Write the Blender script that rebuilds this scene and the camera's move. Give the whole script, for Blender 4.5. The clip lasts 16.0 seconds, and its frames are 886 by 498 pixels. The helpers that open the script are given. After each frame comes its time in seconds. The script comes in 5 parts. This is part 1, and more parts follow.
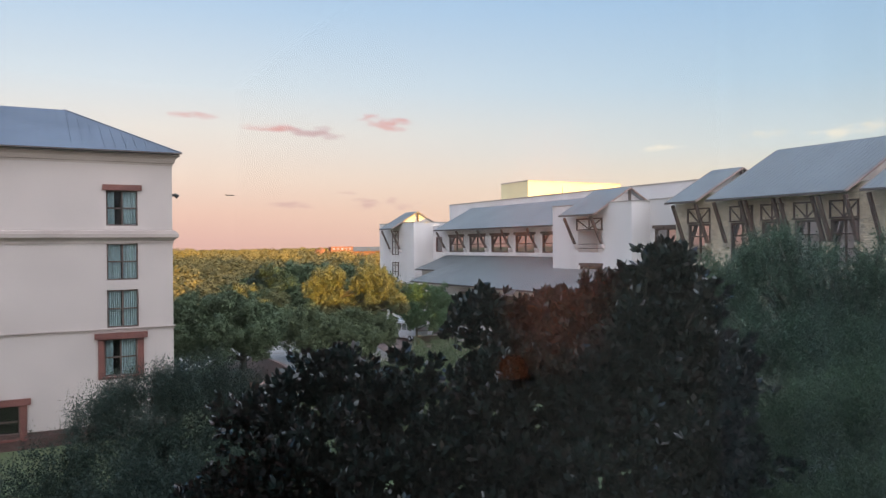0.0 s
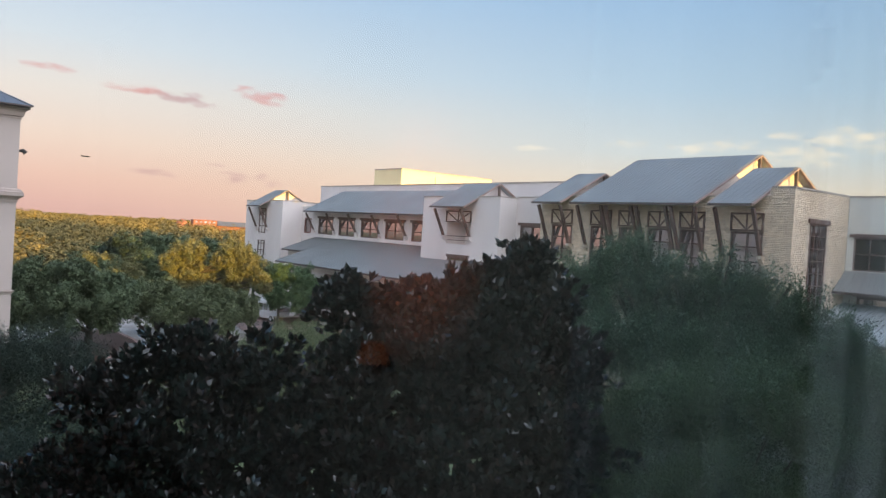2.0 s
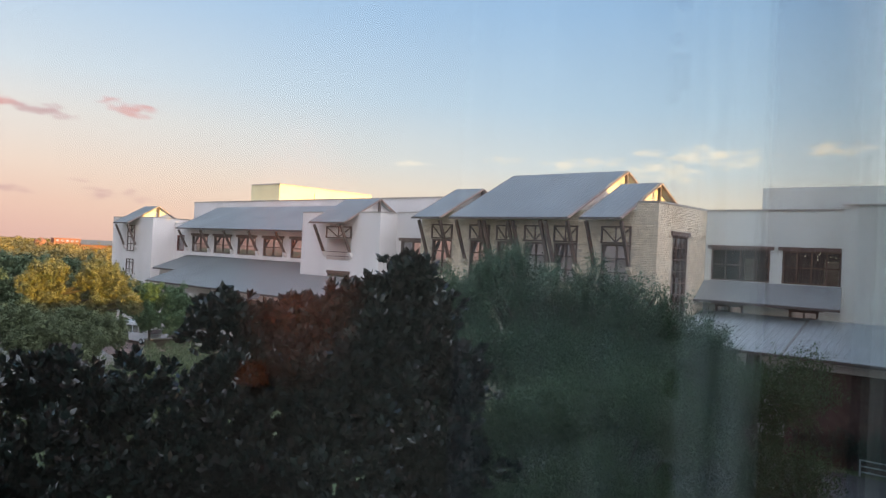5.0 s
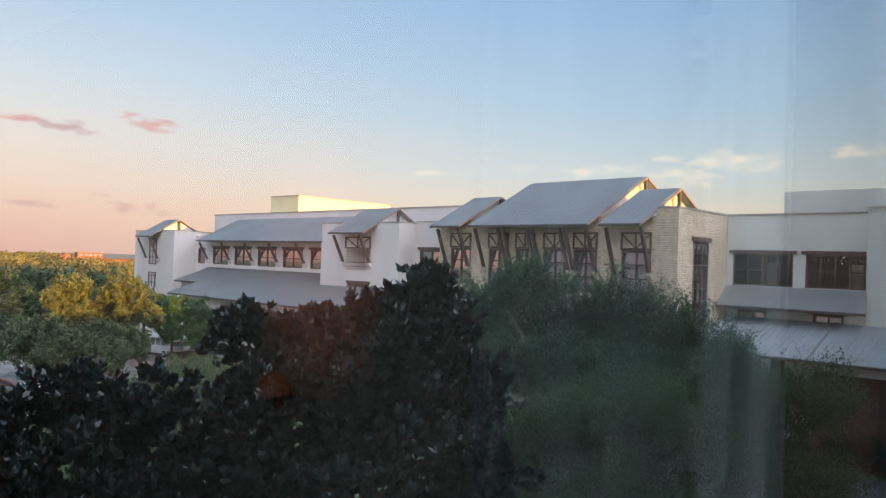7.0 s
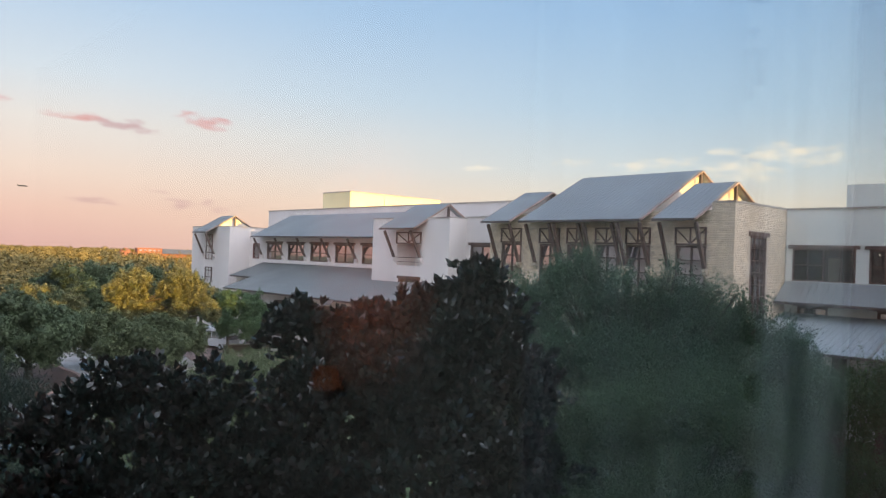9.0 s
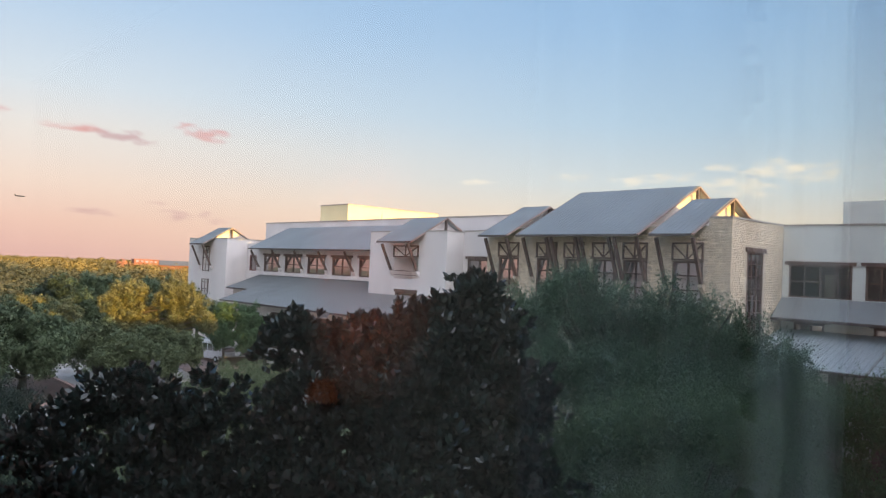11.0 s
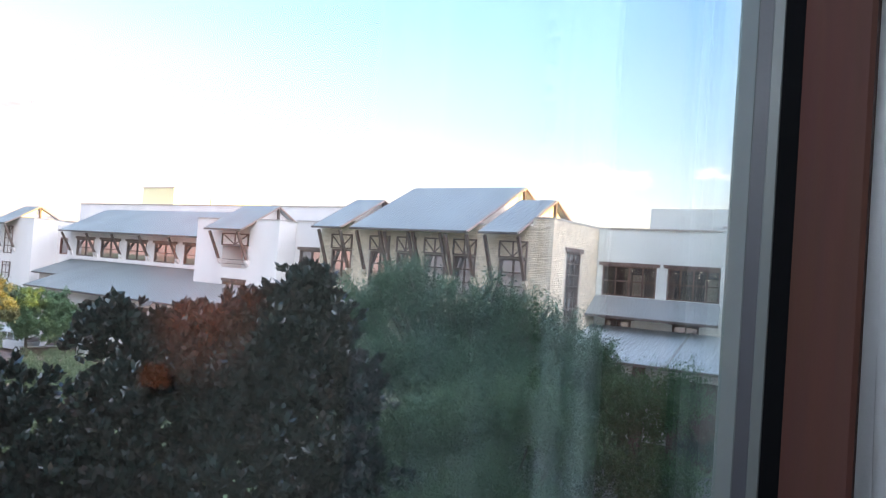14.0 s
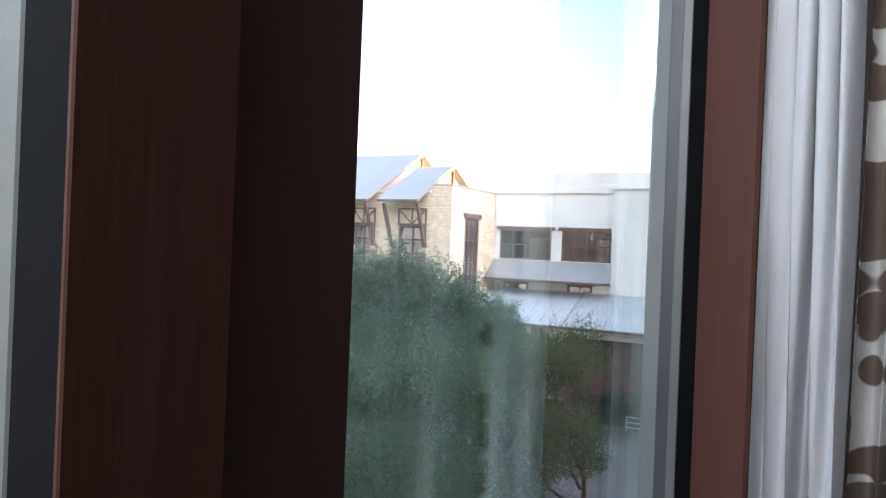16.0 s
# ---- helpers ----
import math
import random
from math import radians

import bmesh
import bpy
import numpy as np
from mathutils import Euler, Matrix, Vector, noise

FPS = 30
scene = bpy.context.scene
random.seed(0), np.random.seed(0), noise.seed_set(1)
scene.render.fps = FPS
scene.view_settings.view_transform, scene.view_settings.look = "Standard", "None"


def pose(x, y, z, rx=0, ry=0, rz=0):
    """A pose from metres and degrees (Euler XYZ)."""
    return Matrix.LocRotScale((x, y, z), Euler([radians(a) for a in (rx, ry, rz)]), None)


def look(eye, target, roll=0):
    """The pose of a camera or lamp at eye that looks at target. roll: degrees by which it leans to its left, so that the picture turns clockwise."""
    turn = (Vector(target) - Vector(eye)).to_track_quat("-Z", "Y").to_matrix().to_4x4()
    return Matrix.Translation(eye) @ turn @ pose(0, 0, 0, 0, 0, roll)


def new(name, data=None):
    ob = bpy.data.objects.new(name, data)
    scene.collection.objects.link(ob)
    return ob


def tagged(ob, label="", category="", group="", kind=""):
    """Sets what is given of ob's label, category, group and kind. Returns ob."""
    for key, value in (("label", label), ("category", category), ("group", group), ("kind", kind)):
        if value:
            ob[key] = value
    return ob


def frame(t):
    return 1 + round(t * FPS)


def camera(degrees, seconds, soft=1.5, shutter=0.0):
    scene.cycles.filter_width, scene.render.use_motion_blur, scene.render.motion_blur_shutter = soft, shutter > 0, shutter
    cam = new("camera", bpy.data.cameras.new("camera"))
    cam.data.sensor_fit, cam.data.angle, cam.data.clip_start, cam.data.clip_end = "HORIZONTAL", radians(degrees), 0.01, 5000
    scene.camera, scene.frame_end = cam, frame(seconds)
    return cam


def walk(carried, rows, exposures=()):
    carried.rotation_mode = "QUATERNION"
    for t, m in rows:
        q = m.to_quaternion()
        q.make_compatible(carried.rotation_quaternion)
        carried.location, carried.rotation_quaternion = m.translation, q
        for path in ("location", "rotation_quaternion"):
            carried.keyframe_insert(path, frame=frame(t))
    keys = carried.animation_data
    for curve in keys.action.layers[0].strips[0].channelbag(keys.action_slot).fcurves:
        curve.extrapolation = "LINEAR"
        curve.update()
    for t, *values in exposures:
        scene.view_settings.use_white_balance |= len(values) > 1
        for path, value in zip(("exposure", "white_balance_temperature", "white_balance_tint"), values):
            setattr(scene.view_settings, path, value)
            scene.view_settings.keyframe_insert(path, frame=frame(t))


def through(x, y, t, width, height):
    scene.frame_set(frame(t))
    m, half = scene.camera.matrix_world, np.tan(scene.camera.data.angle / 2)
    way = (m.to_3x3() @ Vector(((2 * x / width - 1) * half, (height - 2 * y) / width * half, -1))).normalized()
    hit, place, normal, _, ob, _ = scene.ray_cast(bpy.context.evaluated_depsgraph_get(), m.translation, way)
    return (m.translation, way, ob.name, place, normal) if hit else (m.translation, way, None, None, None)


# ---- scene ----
cam = camera(60.0, 16.0, soft=1.2)
PATH = [
    (0.0, pose(-0.1, -0.2, 12.0, 89.70, 0.52, -28.50)),
    (0.5, pose(-0.1, -0.2, 12.0, 89.32, 0.82, -29.81)),
    (1.0, pose(-0.1, -0.2, 12.0, 88.84, -0.70, -32.94)),
    (1.5, pose(-0.1, -0.2, 12.0, 88.88, -2.28, -35.66)),
    (2.0, pose(-0.1, -0.2, 12.0, 88.93, -3.70, -38.22)),
    (2.5, pose(-0.1, -0.2, 12.0, 89.03, -4.63, -40.83)),
    (3.0, pose(-0.1, -0.2, 12.0, 89.46, -4.40, -42.87)),
    (3.5, pose(-0.1, -0.2, 12.0, 90.18, -3.84, -44.80)),
    (4.0, pose(-0.1, -0.2, 12.0, 90.66, -3.65, -46.47)),
    (6.5, pose(-0.1, -0.2, 12.0, 90.59, -2.29, -46.89)),
    (7.0, pose(-0.1, -0.2, 12.0, 91.19, -2.13, -45.68)),
    (7.5, pose(-0.1, -0.2, 12.0, 91.55, -1.94, -44.00)),
    (8.0, pose(-0.1, -0.2, 12.0, 91.43, -2.29, -42.97)),
    (8.5, pose(-0.1, -0.2, 12.0, 91.02, -2.25, -42.78)),
    (9.0, pose(-0.1, -0.2, 12.0, 90.70, -2.15, -41.91)),
    (11.5, pose(-0.1, -0.2, 12.0, 92.25, -2.89, -42.69)),
    (12.0, pose(-0.1, -0.2, 12.0, 92.53, -3.28, -44.60)),
    (12.5, pose(-0.12, -0.2, 12.0, 91.89, -3.74, -47.97)),
    (13.0, pose(-0.143, -0.266, 12.0, 91.22, -3.69, -52.38)),
    (13.5, pose(-0.174, -0.292, 12.0, 91.60, -3.83, -54.92)),
    (14.0, pose(-0.26, -0.341, 12.0, 91.90, -4.22, -54.62)),
    (14.5, pose(-0.364, -0.419, 12.0, 91.66, -4.48, -53.81)),
    (15.0, pose(-0.441, -0.466, 12.0, 91.18, -3.85, -53.75)),
    (15.5, pose(-0.46, -0.429, 12.0, 90.62, -2.09, -57.65)),
    (16.0, pose(-0.501, -0.34, 12.0, 89.91, -2.29, -62.18)),
]
EXPOSURES = [(0.0, 0.98, 6450, 9), (12.6, 1.02, 6480, 10), (13.0, 1.17, 6500, 10), (13.5, 1.34, 6600, 11), (14.0, 1.97, 6050, 8), (14.5, 2.52, 5800, 5), (15.2, 2.75, 6250, 9), (16.0, 2.65, 6600, 12)]
walk(cam, PATH, EXPOSURES)

# ---------------------------------------------------------------- world and sun
SUN_AZ = 8.0      # the sun stands behind the hotel, a little towards +x of -y
SUN_EL = 2.9
sun_dir = Vector((math.sin(radians(SUN_AZ)) * math.cos(radians(SUN_EL)), -math.cos(radians(SUN_AZ)) * math.cos(radians(SUN_EL)), math.sin(radians(SUN_EL))))


def node(nt, kind, loc=None, **ins):
    n = nt.nodes.new(kind)
    for k, v in ins.items():
        n.inputs[k.replace("_", " ")].default_value = v
    return n


def calc(nt, op, a, b=None, c=None):
    n = nt.nodes.new("ShaderNodeMath")
    n.operation = op
    for i, v in enumerate((a, b, c)):
        if v is None:
            continue
        if isinstance(v, (int, float)):
            n.inputs[i].default_value = v
        else:
            nt.links.new(v, n.inputs[i])
    return n.outputs[0]


def ramp(nt, fac, stops, mode="LINEAR"):
    n = nt.nodes.new("ShaderNodeValToRGB")
    n.color_ramp.interpolation = mode
    els = n.color_ramp.elements
    while len(els) < len(stops):
        els.new(0.5)
    for e, (p, c) in zip(els, stops):
        e.position = p
        e.color = (c, c, c, 1) if isinstance(c, (int, float)) else (*c, 1)
    nt.links.new(fac, n.inputs["Fac"])
    return n.outputs["Color"]


def blend(nt, fac, a, b, mode="MIX"):
    n = nt.nodes.new("ShaderNodeMix")
    n.data_type, n.blend_type = "RGBA", mode
    n.clamp_factor = True
    for sock, v in ((n.inputs[0], fac), (n.inputs[6], a), (n.inputs[7], b)):
        if isinstance(v, (int, float)):
            sock.default_value = v
        elif isinstance(v, tuple):
            sock.default_value = (*v, 1)
        else:
            nt.links.new(v, sock)
    return n.outputs[2]


def srgb(r, g, b):
    return tuple(((c / 255 + 0.055) / 1.055) ** 2.4 if c > 10 else c / 255 / 12.92 for c in (r, g, b))


def make_world():
    world = bpy.data.worlds.new("evening_sky")
    scene.world = world
    world.use_nodes = True
    nt = world.node_tree
    nt.nodes.clear()
    out = nt.nodes.new("ShaderNodeOutputWorld")
    bg = nt.nodes.new("ShaderNodeBackground")
    coord = nt.nodes.new("ShaderNodeTexCoord")
    sep = nt.nodes.new("ShaderNodeSeparateXYZ")
    nt.links.new(coord.outputs["Generated"], sep.inputs[0])
    x, y, z = sep.outputs
    el = calc(nt, "MULTIPLY", calc(nt, "ARCSINE", z), 180 / math.pi)
    az = calc(nt, "MULTIPLY", calc(nt, "ARCTAN2", x, y), 180 / math.pi)     # to the right of +y
    up = calc(nt, "DIVIDE", el, 40.0)
    # away from the sun: pink belt under pale blue; to the side: cream under blue
    belt = ramp(nt, up, [(0.0, srgb(240, 191, 182)), (0.06, srgb(251, 207, 192)), (0.13, srgb(255, 227, 212)), (0.21, srgb(249, 237, 229)), (0.29, srgb(229, 235, 242)),
                         (0.42, srgb(197, 219, 243)), (0.62, srgb(158, 194, 234)), (1.0, srgb(118, 165, 220))])
    side = ramp(nt, up, [(0.0, srgb(255, 226, 192)), (0.10, srgb(246, 229, 208)), (0.17, srgb(219, 226, 228)), (0.28, srgb(190, 214, 234)),
                         (0.45, srgb(163, 198, 234)), (0.65, srgb(140, 184, 230)), (1.0, srgb(115, 163, 218))])
    sky = blend(nt, ramp(nt, calc(nt, "DIVIDE", calc(nt, "ADD", az, -5.0), 60.0), [(0, 0.0), (1, 1.0)], "EASE"), belt, side)
    # small evening clouds
    wob = nt.nodes.new("ShaderNodeTexNoise")
    wob.inputs["Scale"].default_value, wob.inputs["Detail"].default_value = 40.0, 7.0
    stretch = nt.nodes.new("ShaderNodeMapping")
    stretch.inputs["Scale"].default_value = (1, 1, 3.0)
    nt.links.new(coord.outputs["Generated"], stretch.inputs[0])
    nt.links.new(stretch.outputs[0], wob.inputs["Vector"])
    rough = wob.outputs[0]
    pink, mauve, cream = srgb(234, 172, 168), srgb(208, 166, 170), tuple(1.12 * c for c in srgb(255, 241, 220))
    for ca, ce, wa, we, tilt, colour, amount in CLOUDS:
        da = calc(nt, "SUBTRACT", az, ca)
        de = calc(nt, "ADD", calc(nt, "SUBTRACT", el, ce), calc(nt, "MULTIPLY", da, tilt))
        q = calc(nt, "ADD", calc(nt, "POWER", calc(nt, "DIVIDE", da, wa), 2.0), calc(nt, "POWER", calc(nt, "DIVIDE", de, we), 2.0))
        m = calc(nt, "ADD", calc(nt, "SUBTRACT", 1.0, q), calc(nt, "MULTIPLY", calc(nt, "SUBTRACT", rough, 0.5), 3.8))
        f = calc(nt, "MULTIPLY", ramp(nt, calc(nt, "MULTIPLY", m, 0.5), [(0.02, 0.0), (0.85, 1.0)], "EASE"), amount)
        sky = blend(nt, f, sky, {"p": pink, "m": mauve, "c": cream}[colour])
    # sunset glow round the sun, and a true sky on top
    nish = nt.nodes.new("ShaderNodeTexSky")
    nish.sky_type, nish.sun_disc = "NISHITA", False
    nish.sun_elevation, nish.sun_rotation = radians(SUN_EL), radians(180.0 - SUN_AZ)
    soft_sky = blend(nt, 1.0, nish.outputs[0], (0.02, 0.02, 0.025), "MULTIPLY")
    toward = nt.nodes.new("ShaderNodeVectorMath")
    toward.operation = "DOT_PRODUCT"
    nt.links.new(coord.outputs["Generated"], toward.inputs[0])
    toward.inputs[1].default_value = sun_dir
    near = calc(nt, "DIVIDE", calc(nt, "ADD", toward.outputs["Value"], 0.12), 1.12)
    glow = ramp(nt, near, [(0.0, 0.0), (0.25, 0.55), (1.0, 0.8)])
    glowing = blend(nt, glow, (0.0, 0.0, 0.0), (2.5, 2.3, 2.3))
    total = blend(nt, 1.0, blend(nt, 1.0, sky, soft_sky, "ADD"), glowing, "ADD")
    nt.links.new(total, bg.inputs["Color"])
    bg.inputs["Strength"].default_value = SKY_STRENGTH
    nt.links.new(bg.outputs[0], out.inputs[0])


SKY_STRENGTH = 0.56
# azimuth right of +y, elevation, half widths in degrees, tilt, colour, amount
CLOUDS = [(10.7, 9.3, 1.9, 0.34, 0.0, "p", 0.9), (15.9, 8.65, 2.4, 0.42, 0.03, "p", 1.0), (19.3, 8.3, 2.3, 0.5, 0.06, "m", 0.9),
          (24.4, 9.0, 2.3, 0.62, 0.10, "p", 1.0), (17.1, 3.0, 2.1, 0.36, 0.03, "m", 0.65), (23.7, 3.1, 2.9, 0.45, 0.03, "m", 0.9),
          (21.5, 3.9, 1.0, 0.2, 0.0, "m", 0.5), (57.0, 7.3, 3.8, 0.55, -0.06, "c", 0.95), (62.8, 7.0, 3.4, 0.75, 0.03, "c", 0.85),
          (66.6, 7.9, 4.0, 1.0, 0.04, "c", 1.0), (61.7, 8.2, 1.5, 0.3, 0.0, "c", 0.8), (63.5, 6.3, 2.6, 0.45, 0.05, "c", 0.85),
          (44.6, 6.8, 2.2, 0.3, 0.0, "c", 0.75), (51.3, 7.4, 1.9, 0.3, 0.0, "c", 0.7), (74.0, 8.4, 2.6, 0.6, 0.0, "c", 0.9)]
make_world()
sun = new("sun", bpy.data.lights.new("sun", "SUN"))
sun.data.energy, sun.data.angle, sun.data.color = 5.0, radians(0.5), (1.0, 0.60, 0.09)
sun.matrix_world = look(sun_dir * 100, (0, 0, 0))
# two added area lamps, out of view, that brighten curtains and mullion like skylight
for power, wide, eye, aim in ((9.5, 1.1, (-1.10, -0.03, 12.95), (1.2, -0.9, 12.1)), (0.4, 0.32, (0.25, -0.12, 12.55), (1.15, -0.6, 11.5))):
    sky_lamp = new("window_sky_fill", bpy.data.lights.new("window_sky_fill", "AREA"))
    sky_lamp.data.shape, sky_lamp.data.size, sky_lamp.data.size_y = "RECTANGLE", wide, 0.42
    sky_lamp.data.energy, sky_lamp.data.color = power, (0.85, 0.92, 1.0)
    sky_lamp.matrix_world = look(eye, aim)

# added warm spot, out of view, that throws a red glow on the side wall
spot_lamp = new("wall_glow_fill", bpy.data.lights.new("wall_glow_fill", "SPOT"))
spot_lamp.data.energy, spot_lamp.data.color, spot_lamp.data.shadow_soft_size = 105.0, (1.0, 0.19, 0.08), 0.03
spot_lamp.data.spot_size, spot_lamp.data.spot_blend = radians(20.0), 1.0
spot_lamp.matrix_world = look((-0.6, -2.2, 13.37), (1.55, -2.06, 12.06))


# ---------------------------------------------------------------- materials
def material(name, base, rough=0.7, metal=0.0, vary=0.12, scale=3.0, fine=40.0, bump=0.15, second=None, spec=0.5, stretch=(1, 1, 1), island=0.0, random_ob=0.0, space="Object"):
    """Base colour with blotches at two scales and a fine relief."""
    m = bpy.data.materials.new(name)
    m.use_nodes = True
    nt = m.node_tree
    bsdf = nt.nodes["Principled BSDF"]
    coord = nt.nodes.new("ShaderNodeTexCoord")
    mp = nt.nodes.new("ShaderNodeMapping")
    mp.inputs["Scale"].default_value = stretch
    nt.links.new(coord.outputs[space], mp.inputs[0])
    big, small = nt.nodes.new("ShaderNodeTexNoise"), nt.nodes.new("ShaderNodeTexNoise")
    for n, s in ((big, scale), (small, fine)):
        n.inputs["Scale"].default_value, n.inputs["Detail"].default_value = s, 5.0
        nt.links.new(mp.outputs[0], n.inputs["Vector"])
    other = second or tuple(c * (1 - 2.2 * vary) for c in base)
    light = tuple(min(1, c * (1 + vary)) for c in base)
    col = blend(nt, ramp(nt, big.outputs[0], [(0.3, 0.0), (0.7, 1.0)]), light, other)
    col = blend(nt, vary, col, small.outputs["Color"], "OVERLAY")
    if island:
        geo = nt.nodes.new("ShaderNodeNewGeometry")
        col = blend(nt, 1.0, col, ramp(nt, geo.outputs["Random Per Island"], [(0, 1 - island), (1, 1 + island)]), "MULTIPLY")
    if random_ob:
        info = nt.nodes.new("ShaderNodeObjectInfo")
        col = blend(nt, 1.0, col, ramp(nt, info.outputs["Random"], [(0, 1 - random_ob), (1, 1.0)]), "MULTIPLY")
    nt.links.new(col, bsdf.inputs["Base Color"])
    bsdf.inputs["Metallic"].default_value = metal
    bsdf.inputs["Specular IOR Level"].default_value = spec
    nt.links.new(calc(nt, "ADD", calc(nt, "MULTIPLY", big.outputs[0], 0.2), rough - 0.1), bsdf.inputs["Roughness"])
    if bump:
        b = nt.nodes.new("ShaderNodeBump")
        b.inputs["Strength"].default_value, b.inputs["Distance"].default_value = bump, 0.02
        nt.links.new(small.outputs[0], b.inputs["Height"])
        nt.links.new(b.outputs[0], bsdf.inputs["Normal"])
    return m


def leaf_material(name, base, second, gloss=0.45, shine=0.4, through=0.25, patch=0.6):
    m = bpy.data.materials.new(name)
    m.use_nodes = True
    nt = m.node_tree
    bsdf = nt.nodes["Principled BSDF"]
    geo = nt.nodes.new("ShaderNodeNewGeometry")
    coord = nt.nodes.new("ShaderNodeTexCoord")
    big = nt.nodes.new("ShaderNodeTexNoise")
    big.inputs["Scale"].default_value = patch
    nt.links.new(coord.outputs["Object"], big.inputs["Vector"])
    f = calc(nt, "ADD", calc(nt, "MULTIPLY", geo.outputs["Random Per Island"], 0.6), calc(nt, "MULTIPLY", big.outputs[0], 0.6))
    col = ramp(nt, f, [(0.2, second), (0.75, base), (1.0, tuple(c * 1.5 for c in base))])
    nt.links.new(col, bsdf.inputs["Base Color"])
    bsdf.inputs["Roughness"].default_value = gloss
    bsdf.inputs["Specular IOR Level"].default_value = shine
    trans = nt.nodes.new("ShaderNodeBsdfTranslucent")
    nt.links.new(col, trans.inputs["Color"])
    mix = nt.nodes.new("ShaderNodeMixShader")
    mix.inputs[0].default_value = through
    nt.links.new(bsdf.outputs[0], mix.inputs[1])
    nt.links.new(trans.outputs[0], mix.inputs[2])
    nt.links.new(mix.outputs[0], nt.nodes["Material Output"].inputs["Surface"])
    return m


def glass_material(name, tint=(0.97, 0.98, 0.97), gain=1.0, rough=0.0, shine=(1.0, 1.0, 1.0)):
    """Clear pane: see-through, with the gloss of both faces."""
    m = bpy.data.materials.new(name)
    m.use_nodes = True
    nt = m.node_tree
    nt.nodes.remove(nt.nodes["Principled BSDF"])
    clear, gloss, mix = nt.nodes.new("ShaderNodeBsdfTransparent"), nt.nodes.new("ShaderNodeBsdfGlossy"), nt.nodes.new("ShaderNodeMixShader")
    clear.inputs["Color"].default_value = (*tint, 1)
    gloss.inputs["Roughness"].default_value = rough
    gloss.inputs["Color"].default_value = (*shine, 1)
    facing = nt.nodes.new("ShaderNodeLayerWeight")
    facing.inputs["Blend"].default_value = 0.5
    rise = calc(nt, "POWER", facing.outputs["Facing"], 5.0)
    nt.links.new(calc(nt, "MINIMUM", calc(nt, "MULTIPLY_ADD", rise, 0.96, 0.042 * gain), 1.0), mix.inputs[0])
    nt.links.new(clear.outputs[0], mix.inputs[1])
    nt.links.new(gloss.outputs[0], mix.inputs[2])
    nt.links.new(mix.outputs[0], nt.nodes["Material Output"].inputs["Surface"])
    return m


